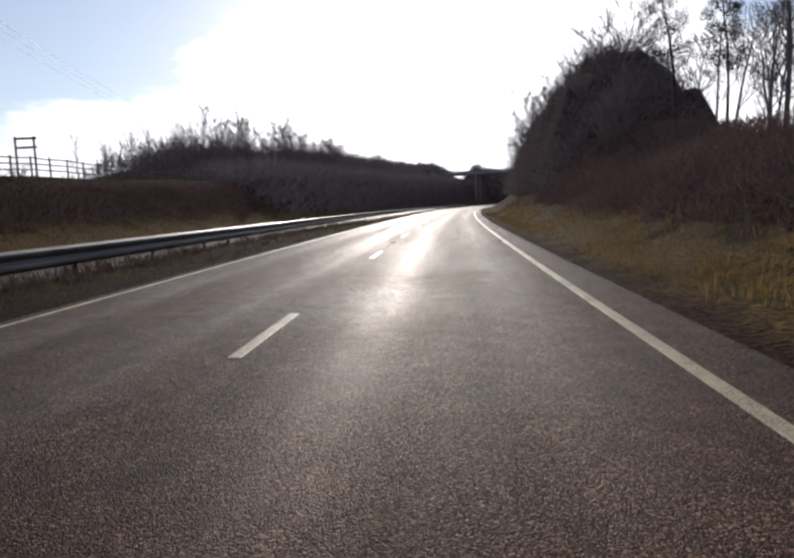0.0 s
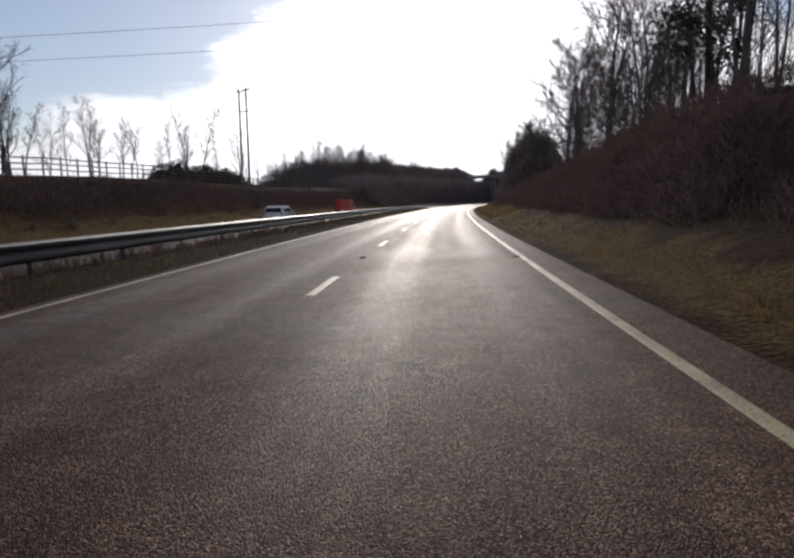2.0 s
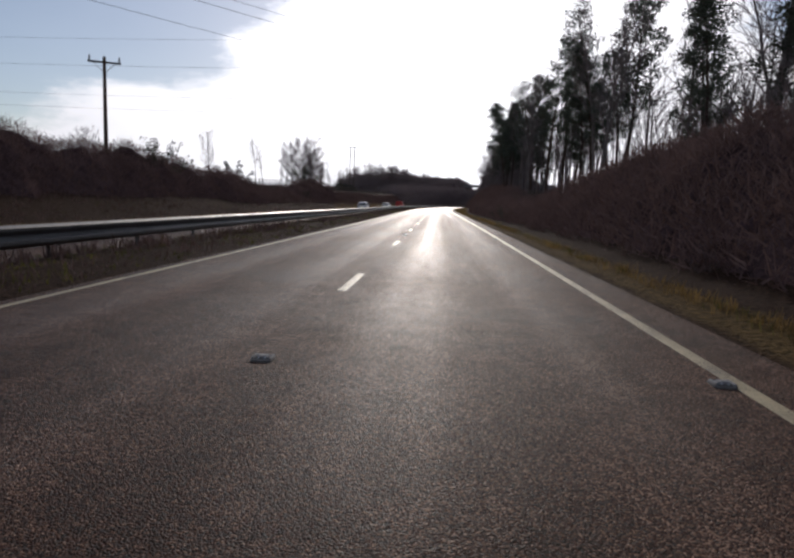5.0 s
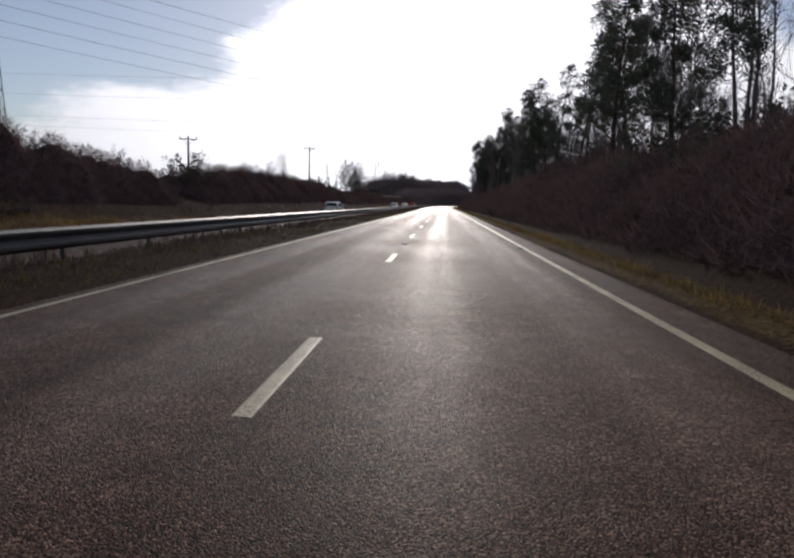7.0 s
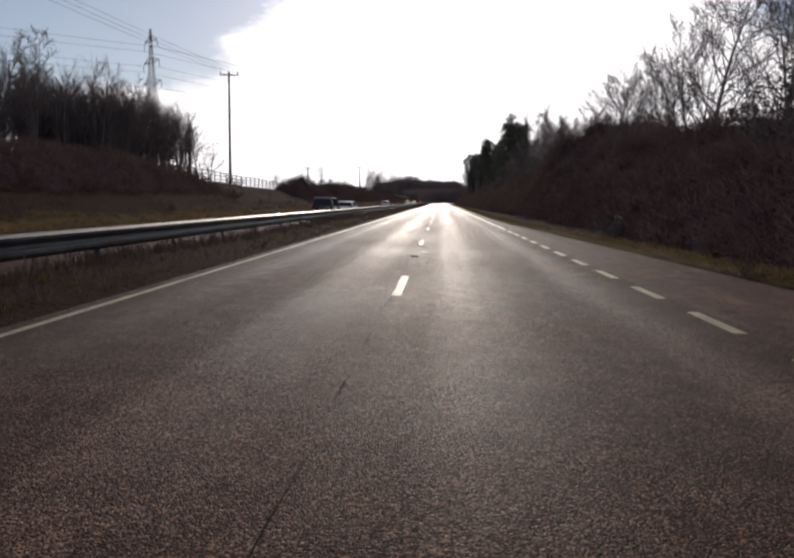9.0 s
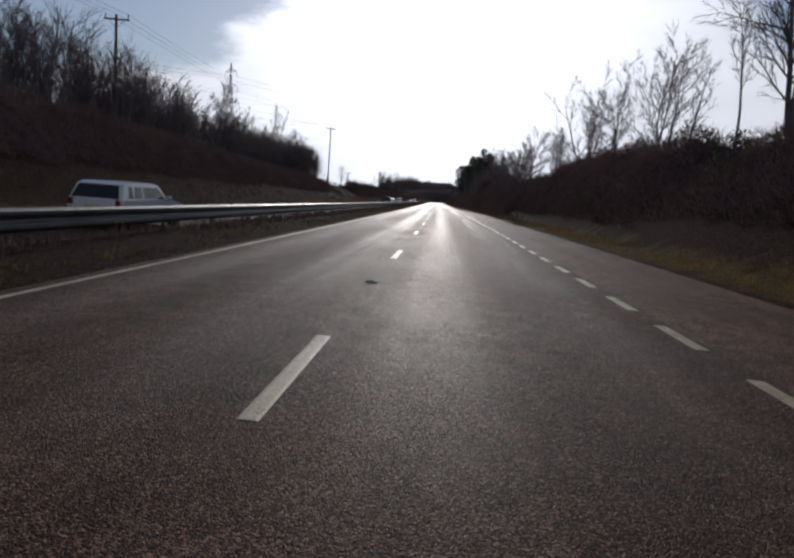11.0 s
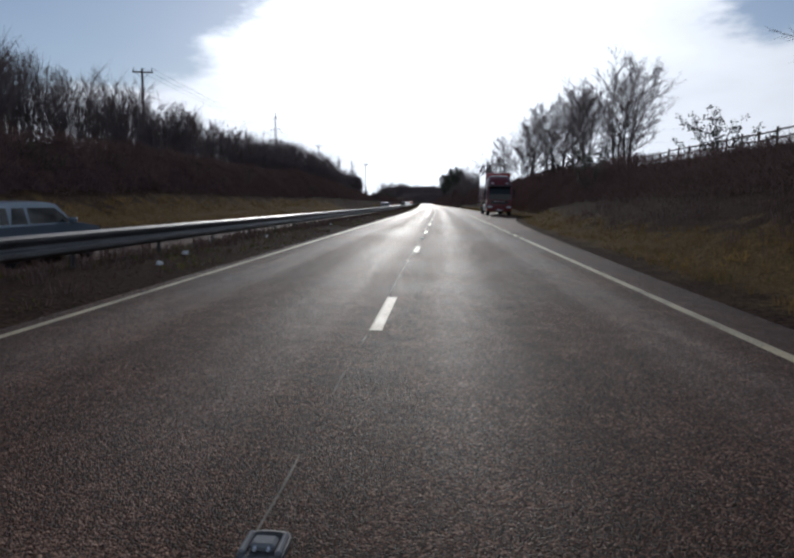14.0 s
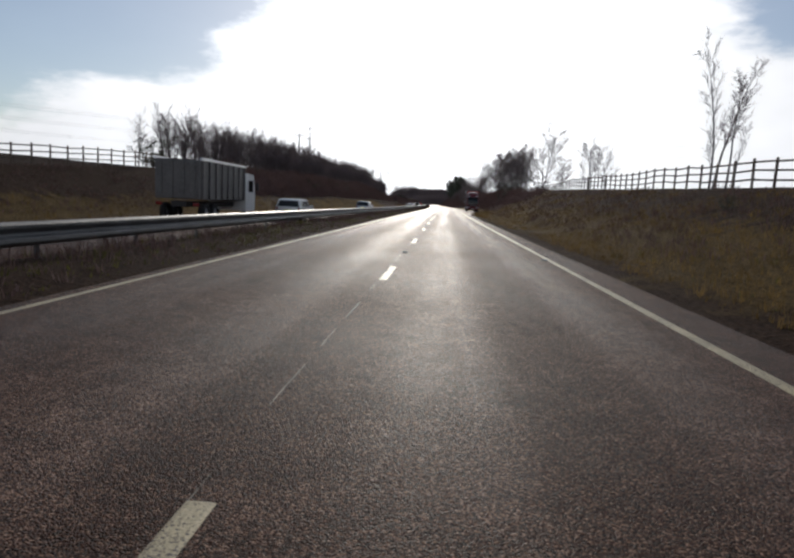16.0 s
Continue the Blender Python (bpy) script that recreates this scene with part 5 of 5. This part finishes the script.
sg = thing("sign_frame", "back of a small wooden sign frame beside the fence", "sign", stand(30.8, -24.3, ground_z(30.8, -24.3)))
for x in (-0.62, 0.62):
    b = Build()
    b.box((x, 0, 1.1), (0.10, 0.10, 2.6), chamfer=0.01)
    part("post", b, M_FENCE, sg)
for z in (1.75, 2.30):
    b = Build()
    b.box((0, 0.07, z), (1.5, 0.04, 0.14), chamfer=0.008)
    part("board", b, M_FENCE, sg)


def litter(a, l, size, seed, mat):
    rng = random.Random(seed)
    b = Build()
    n, rings = 7, []
    for k in range(3):
        rings.append([(math.cos(6.28 * i / n) * size * rng.uniform(.6, 1) * (1 - .25 * k), math.sin(6.28 * i / n) * size * .7 * rng.uniform(.6, 1) * (1 - .25 * k), .02 + size * .28 * k * rng.uniform(.6, 1.2)) for i in range(n)])
    b.loft(rings)
    ob = part("litter", b, mat, None)
    ob.matrix_basis = stand(a, l, ground_z(a, l), rng.uniform(0, 360))
    tagged(ob, "crumpled scrap of pale litter lying in the grass", "litter", group="litter in the reserve")


for i, (a, l, s) in enumerate(((-461.5, -4.6, 0.13), (-463.3, -4.3, 0.12), (-445.0, -4.6, 0.11), (-437.0, -5.0, 0.12), (-428.0, -4.9, 0.10), (-395.0, -4.4, 0.10), (-455.0, -4.8, 0.08), (-263.0, -4.5, 0.08), (-484.0, -4.3, 0.08))):
    litter(a, l, s, 70 + i, M_SIGN)


# ---------------------------------------------------------------- vehicles
def wheel(parent, x, y, r, w, m_rim=None, dual=False):
    """A tyre with rounded shoulders and a dished, spoked rim."""
    b = Build()
    n = 22
    out = 1 if x > 0 else -1
    rings = []
    for dx, rr in ((-w / 2, r * .62), (-w / 2, r * .90), (-w * .36, r), (w * .36, r), (w / 2, r * .90), (w / 2, r * .62)):
        rings.append([(x + dx, y + rr * math.cos(6.2832 * i / n), r + rr * math.sin(6.2832 * i / n)) for i in range(n)])
    b.loft(rings, close=False)
    ty = part("tyre", b, M_TYRE, parent, smooth=True)
    b = Build()
    xo = x + out * w * 0.30
    b.tube((xo - out * w * .3, y, r), (xo, y, r), r * .63, r * .60, n)
    b.tube((xo, y, r), (xo + out * .03, y, r), r * .20, r * .16, 10)
    for k in range(7):
        w0 = 6.2832 * k / 7
        b.tube((xo + out * .008, y + r * .15 * math.cos(w0), r + r * .15 * math.sin(w0)), (xo + out * .008, y + r * .56 * math.cos(w0), r + r * .56 * math.sin(w0)), r * .07, r * .05, 5)
    part("rim", b, m_rim or M_RIM, ty)


def shell(b, prof, half, tuck=0.0, z_mid=None, round_=0.06, crown=0.0):
    """Sweeps a side outline (y, z) across the width; the sides tuck in above z_mid."""
    cols = [-half, -half + round_, -half * .5, 0, half * .5, half - round_, half]
    rings = []
    for x in cols:
        s = abs(x) / half
        ring = []
        for y, z in prof:
            k = 0.0 if z_mid is None else max(0.0, z - z_mid) * tuck
            inset = 1 - k / half
            sh = 1 - (0.018 if s > 0.99 else 0.0)
            yc = sum(p[0] for p in prof) / len(prof)
            ring.append((x * inset, yc + (y - yc) * sh * (1 - 0.03 * s * s), z + crown * (1 - s * s) * (1 if z > 0.5 else 0)))
        rings.append(ring)
    b.loft(rings)


def car(a, l, kind, paint, label, category="car", z=LOW):
    """A car heading along the road away from the camera, built of shell, glass, wheels and lamps."""
    t = thing({"van": "van", "hatch": "hatchback_car", "estate": "estate_car", "mpv": "people_carrier"}[kind], label, category, stand(a, l, z))
    L, H, W = {"van": (5.0, 2.05, 1.95), "hatch": (4.1, 1.46, 1.74), "estate": (4.6, 1.48, 1.78), "mpv": (4.6, 1.78, 1.84)}[kind]
    hw, h2 = W / 2, L / 2
    r = 0.31 if kind != "van" else 0.34
    belt = 0.92 if kind in ("hatch", "estate") else (1.12 if kind == "van" else 1.02)
    fw, rw = h2 - 0.82, -h2 + 0.80

    def arch(c):
        return [(c + math.cos(w) * (r + .07), r + math.sin(w) * (r + .07)) for w in [math.pi * k / 8 for k in range(9)]]
    nose = {"van": 1.10, "mpv": 0.98, "hatch": 0.84, "estate": 0.84}[kind]
    low = [(-h2 + .05, .28), (-h2, .50), (-h2 + .04, belt)] + [(h2 - (1.15 if kind != "van" else .85), belt + .03), (h2 - .25, nose), (h2 - .04, nose - .18), (h2, .50), (h2 - .06, .26)] + arch(fw) + [(0, .24)] + arch(rw)
    b = Build()
    shell(b, low, hw, round_=0.08)
    body = part("body", b, paint, t)
    if kind == "van":
        top = [(-h2 + .05, belt - .02), (-h2 + .07, H - .10), (-h2 + .2, H), (h2 - 1.75, H), (h2 - 1.45, H - .07), (h2 - .82, belt)]
    elif kind == "hatch":
        top = [(-h2 + .06, belt - .02), (-h2 + .42, H - .12), (-h2 + .8, H - .02), (.1, H), (.45, H - .05), (h2 - 1.12, belt)]
    elif kind == "estate":
        top = [(-h2 + .06, belt - .02), (-h2 + .34, H - .10), (-h2 + .6, H - .02), (.0, H), (.40, H - .05), (h2 - 1.25, belt)]
    else:
        top = [(-h2 + .05, belt - .02), (-h2 + .25, H - .12), (-h2 + .5, H - .01), (.5, H), (.85, H - .08), (h2 - .85, belt)]
    b = Build()
    shell(b, top, hw - .05, tuck=.22 if kind != "van" else .06, z_mid=belt, round_=0.10, crown=0.02)
    part("roof", b, paint, t)
    # glass set a little proud of the shell
    tk = .22 if kind != "van" else .06
    yc = sum(p[0] for p in top) / len(top)

    def side_x(zz):
        return (hw - .05) * (1 - max(0, zz - belt) * tk / (hw - .05)) + .004
    y_f, y_b, z1, z0 = top[-1][0] - .18, top[0][0] + .30, H - .14, belt + .05
    panes = [(y_f - (.55 if kind != "van" else .58), y_f - .04, .62)] if kind == "van" else [(yc - .02, y_f - .02, .60), (y_b + .55, yc - .10, .04), (y_b + .18, y_b + .48, .0)]
    for sgn in (-1, 1):
        for y0, y1, slant in panes:
            b = Build()
            y1t = max(y0 + .08, y1 - slant)
            y0t = y0 + (.12 if y0 < yc - .6 else 0.0)
            ring = [(y0, z0), (y1, z0), (y1t, z1), (min(y0t, y1t - .05), z1)]
            out = [(sgn * side_x(zz), y, zz) for y, zz in ring]
            inn = [(sgn * (side_x(zz) - .03), y, zz) for y, zz in ring]
            b.loft([out, inn] if sgn > 0 else [inn, out])
            part("side_window", b, M_GLASS, t)
    for nm, (ya, za), (yb, zb), s in (("windscreen", top[-1], top[-2], 1), ("rear_window", top[0], top[1], -1)):
        if nm == "rear_window" and kind == "van":
            continue
        b = Build()
        d = .012 * s
        wa, wb = side_x(za) - .10, side_x(zb) - .12
        A = Vector((0, ya, za)).lerp(Vector((0, yb, zb)), .10)
        C = Vector((0, ya, za)).lerp(Vector((0, yb, zb)), .93)
        b.loft([[(-wa, A.y + d, A.z + .012), (wa, A.y + d, A.z + .012), (wb, C.y + d, C.z + .012), (-wb, C.y + d, C.z + .012)],
                [(-wa, A.y - d, A.z), (wa, A.y - d, A.z), (wb, C.y - d, C.z), (-wb, C.y - d, C.z)]])
        part(nm, b, M_GLASS, t)
    for sx in (-1, 1):
        for y in (fw, rw):
            wheel(t, sx * (hw - .12), y, r, .20)
        b = Build()
        b.box((sx * (hw - .26), h2 - .10, nose - .20), (.36, .20, .15), chamfer=.04)
        part("headlight", b, M_LAMP, t)
        b = Build()
        b.box((sx * (hw - .14), -h2 + .05, belt - .10 if kind != "van" else .95), (.13, .10, .20 if kind != "mpv" else .32), chamfer=.03)
        part("tail_light", b, M_TAIL, t)
        b = Build()
        b.box((sx * (hw + .08), y_f - .20, belt + .10), (.20, .12, .15), chamfer=.04)
        part("door_mirror", b, paint, t)
    b = Build()
    b.box((0, -h2 + .01, .48), (W - .22, .12, .22), chamfer=.05)
    part("rear_bumper", b, M_BLACK if kind == "van" else paint, t)
    b = Build()
    b.box((0, h2 - .02, .44), (W - .22, .10, .20), chamfer=.04)
    part("front_bumper", b, M_BLACK, t)
    b = Build()
    b.box((0, -h2 - .012, .70), (.52, .02, .11), chamfer=.004)
    part("rear_plate", b, M_PLATE, t)
    return t


car(8.4, -12.6, "van", M_VANRED, "bright red panel van on the opposite carriageway", "van")
car(-20.0, -12.6, "hatch", M_WHITE, "white hatchback car on the opposite carriageway")
car(-58.0, -12.6, "hatch", M_SILVER, "silver hatchback car on the opposite carriageway")
car(-161.0, -12.6, "estate", M_WHITE, "pale estate car on the opposite carriageway")
car(-251.5, -9.4, "mpv", M_DARKBLUE, "dark blue people carrier on the opposite carriageway")
car(-239.6, -9.4, "hatch", M_SILVER, "silver hatchback car behind the crash barrier")
car(-352.0, -9.6, "estate", M_WHITE, "white estate car behind the crash barrier")
car(-459.2, -9.8, "estate", M_BLUEGREY, "blue-grey estate car behind the crash barrier")
car(-497.5, -9.6, "estate", M_WHITE, "white estate car in the near lane of the opposite carriageway")


def tipper_truck(a, l):
    """A high-sided tipper heading along the road: ribbed body, cab, chassis, wheels."""
    t = thing("tipper_truck", "grey ribbed high-sided tipper truck with a white cab", "truck", stand(a, l, LOW))
    b = Build()
    b.box((0, -1.0, 2.25), (2.46, 7.0, 2.05), chamfer=.05)
    body = part("tipper_body", b, M_GREY_BODY, t)
    for s in (-1, 1):
        for k in range(8):
            b = Build()
            b.box((s * 1.26, -4.3 + k * .94, 2.25), (.09, .12, 1.98), chamfer=.02)
            part("rib", b, M_GREY_BODY, body)
        b = Build()
        b.box((s * 1.24, -1.0, 3.30), (.14, 7.05, .14), chamfer=.03)
        part("top_rail", b, M_ALU, body)
    for k in range(4):
        b = Build()
        b.box((-.9 + .6 * k, -4.52, 2.25), (.10, .08, 1.9), chamfer=.02)
        part("rib", b, M_GREY_BODY, body)
    b = Build()
    shell(b, [(2.75, .75), (2.72, 2.75), (2.95, 2.95), (4.3, 2.9), (4.62, 2.1), (4.70, 1.3), (4.66, .55), (2.8, .55)], 1.22, round_=.1, crown=.03)
    cab = part("cab", b, M_WHITE, t)
    b = Build()
    b.loft([[(-1.05, 4.655, 1.75), (1.05, 4.655, 1.75), (1.0, 4.40, 2.72), (-1.0, 4.40, 2.72)], [(-1.05, 4.60, 1.75), (1.05, 4.60, 1.75), (1.0, 4.35, 2.72), (-1.0, 4.35, 2.72)]])
    part("windscreen", b, M_GLASS, cab)
    for s in (-1, 1):
        b = Build()
        b.box((s * 1.215, 3.75, 2.15), (.03, .95, .75), chamfer=.01)
        part("side_window", b, M_GLASS, cab)
        b = Build()
        b.box((s * 1.42, 4.5, 2.15), (.14, .16, .55), chamfer=.04)
        part("door_mirror", b, M_BLACK, cab)
        for y in (-3.6, -2.3, 3.5):
            wheel(t, s * 1.05, y, .50, .32)
        b = Build()
        b.box((s * 1.0, -4.55, .95), (.34, .10, .16), chamfer=.02)
        part("tail_light", b, M_TAIL, t)
    b = Build()
    b.box((0, 0, .95), (.85, 8.8, .30), chamfer=.03)
    part("chassis", b, M_CHASSIS, t)


tipper_truck(-504.7, -13.0)


def box_lorry(a, l):
    """The rigid lorry parked in the lay-by: it faces the camera, so its front points down the road's a axis."""
    t = thing("box_lorry", "dark red box lorry with a high-roof cab parked in the lay-by", "truck", stand(a, l, 0.0, 180.0))
    hw = 1.235
    # load box
    b = Build()
    b.box((0, -5.05, 2.87), (2.48, 9.3, 2.92), chamfer=.04)
    box = part("load_box", b, M_RED_BOX, t)
    for s in (-1, 1):
        for z in (1.42, 4.32):
            r = Build()
            r.box((s * 1.235, -5.05, z), (.05, 9.34, .09), chamfer=.015)
            part("side_trim", r, M_ALU if z > 3 else M_CHASSIS, box)
        for y in (-9.68, -0.42):
            r = Build()
            r.box((s * 1.23, y, 2.87), (.06, .07, 2.96), chamfer=.015)
            part("corner_post", r, M_ALU if y < -5 else M_RED, box)
    for s in (-1, 1):
        r = Build()
        r.box((s * .62, -9.715, 2.87), (1.16, .03, 2.8), chamfer=.01)
        part("rear_door", r, M_RED_BOX, box)
    # cab
    b = Build()
    prof = [(.02, .95), (.0, 2.75), (.05, 2.95), (1.75, 2.93), (2.02, 2.1), (2.10, 1.55), (2.14, .95), (2.10, .48), (1.78, .46), (1.70, .92), (1.40, 1.10), (1.02, 1.10), (.72, .92), (.62, .60)]
    shell(b, prof, hw, round_=.14, crown=.02)
    cab = part("cab", b, M_RED, t)
    b = Build()
    rings = []
    for y, z0, z1, w in ((.02, 2.90, 3.98, 1.20), (.35, 2.91, 4.02, 1.20), (.75, 2.92, 3.96, 1.18), (1.10, 2.92, 3.82, 1.16), (1.40, 2.92, 3.60, 1.12), (1.65, 2.90, 3.34, 1.07), (1.82, 2.88, 3.08, 1.02), (1.90, 2.86, 2.92, .98)):
        ring = [(-w, y - .25, z0), (w, y - .25, z0)]
        for k in range(13):
            c = math.cos(math.pi * k / 12)
            sn = math.sin(math.pi * k / 12)
            ring.append((w * math.copysign(abs(c) ** .45, c), y - .25 * abs(c) ** 3, z0 + .02 + (z1 - z0) * sn ** .5))
        rings.append(ring)
    b.loft(rings)
    part("roof_deflector", b, M_RED, cab, smooth=True)
    b = Build()
    for y0, z0, w0, y1, z1, w1 in ((2.135, 1.58, 1.08, 2.055, 2.12, 1.06), (2.055, 2.12, 1.06, 1.83, 2.82, 1.02)):
        b.loft([[(-w0, y0, z0), (w0, y0, z0), (w1, y1, z1), (-w1, y1, z1)], [(-w0, y0 - .06, z0), (w0, y0 - .06, z0), (w1, y1 - .06, z1), (-w1, y1 - .06, z1)]])
    part("windscreen", b, M_GLASS, cab)
    b = Build()
    b.box((0, 1.98, 2.93), (2.25, .42, .05), turn=Matrix.Rotation(radians(-18), 3, "X"), chamfer=.02)
    part("sun_visor", b, M_BLACK, cab)
    for x in (-.7, .7):
        b = Build()
        b.box((x, 1.72, 3.18), (.26, .10, .13), chamfer=.03)
        part("roof_lamp", b, M_LAMP, cab)
    for s in (-1, 1):
        b = Build()
        ring = [(.85, 1.72), (1.93, 1.66), (1.74, 2.62), (.88, 2.62)]
        b.loft([[(s * 1.240, y, z) for y, z in ring], [(s * 1.20, y, z) for y, z in ring]] if s > 0 else [[(s * 1.20, y, z) for y, z in ring], [(s * 1.240, y, z) for y, z in ring]])
        part("door_window", b, M_GLASS_LIT, cab, "window coloured pale to stand for the reflected sky")
        b = Build()
        b.box((s * 1.238, 1.33, 2.66), (.02, .98, .05), chamfer=.008)
        b.box((s * 1.238, .86, 2.16), (.02, .05, .96), chamfer=.008)
        part("window_frame", b, M_ALU, cab)
        b = Build()
        b.box((s * 1.25, 1.25, 1.48), (.03, .22, .05), chamfer=.01)
        part("door_handle", b, M_ALU, cab)
        b = Build()
        b.box((s * 1.24, 1.30, 1.26), (.02, 1.0, .06), chamfer=.008)
        part("trim_strip", b, M_ALU, cab)
        b = Build()
        b.box((s * 1.44, 1.92, 2.30), (.16, .18, .50), chamfer=.04)
        b.box((s * 1.44, 1.92, 1.88), (.16, .18, .24), chamfer=.04)
        b.tube((s * 1.20, 1.86, 2.62), (s * 1.42, 1.90, 2.56), .02, .02, 6)
        b.tube((s * 1.20, 1.90, 1.80), (s * 1.42, 1.90, 1.78), .02, .02, 6)
        part("door_mirror", b, M_BLACK, cab)
        b = Build()
        b.box((s * .93, 2.11, .84), (.46, .12, .24), chamfer=.05)
        part("headlight", b, M_LAMP, cab)
        b = Build()
        b.box((s * 1.12, 2.13, .62), (.20, .06, .10), chamfer=.02)
        part("indicator", b, M_AMBER, cab)
        for k in range(2):
            b = Build()
            b.box((s * 1.18, .60, .50 + .36 * k), (.18, .42, .06), chamfer=.015)
            part("step", b, M_CHASSIS, cab)
        wheel(t, s * 1.05, 1.22, .49, .30)
        wheel(t, s * 1.00, -6.4, .49, .42)
        b = Build()
        b.box((s * 1.08, -.95, .78), (.38, 1.25, .58), chamfer=.10)
        part("fuel_tank", b, M_ALU, t)
        guard = Build()
        for z in (.55, .88):
            guard.box((s * 1.20, -3.55, z), (.05, 3.9, .11), chamfer=.015)
        for y in (-5.3, -3.6, -2.0):
            guard.box((s * 1.14, y, .95), (.08, .07, .95), chamfer=.01)
        part("side_guard", guard, M_POST, t)
        b = Build()
        b.box((s * .92, -9.62, .95), (.36, .08, .16), chamfer=.02)
        part("tail_light", b, M_TAIL, t)
        b = Build()
        b.box((s * 1.0, -6.4, 1.06), (.50, 1.3, .05), chamfer=.02)
        part("mudguard", b, M_BLACK, t)
    b = Build()
    b.box((0, 2.12, 1.32), (1.75, .05, .30), chamfer=.02)
    for k in range(4):
        b.box((0, 2.15, 1.21 + .075 * k), (1.6, .02, .03), chamfer=.006)
    part("grille", b, M_BLACK, cab)
    b = Build()
    b.box((0, 2.135, 1.40), (1.1, .03, .06), chamfer=.01)
    part("badge_bar", b, M_ALU, cab)
    b = Build()
    b.box((0, 2.10, .62), (2.30, .20, .34), chamfer=.06)
    part("front_bumper", b, M_RED, cab)
    b = Build()
    b.box((0, 2.21, .56), (.52, .015, .11), chamfer=.004)
    part("front_plate", b, M_SIGN, cab)
    b = Build()
    b.box((-.42, -4.2, 1.12), (.09, 10.8, .26), chamfer=.02)
    b.box((.42, -4.2, 1.12), (.09, 10.8, .26), chamfer=.02)
    for y in (-8.5, -6.4, -4.0, -1.6, .8):
        b.box((0, y, 1.12), (.9, .10, .18), chamfer=.01)
    b.tube((-1.0, -6.4, .49), (1.0, -6.4, .49), .09, .09, 8)
    b.tube((-1.0, 1.22, .49), (1.0, 1.22, .49), .08, .08, 8)
    part("chassis", b, M_CHASSIS, t)
    b = Build()
    b.box((0, -9.55, .62), (2.2, .10, .12), chamfer=.02)
    part("rear_bumper", b, M_CHASSIS, t)


box_lorry(-410.3, 6.4)
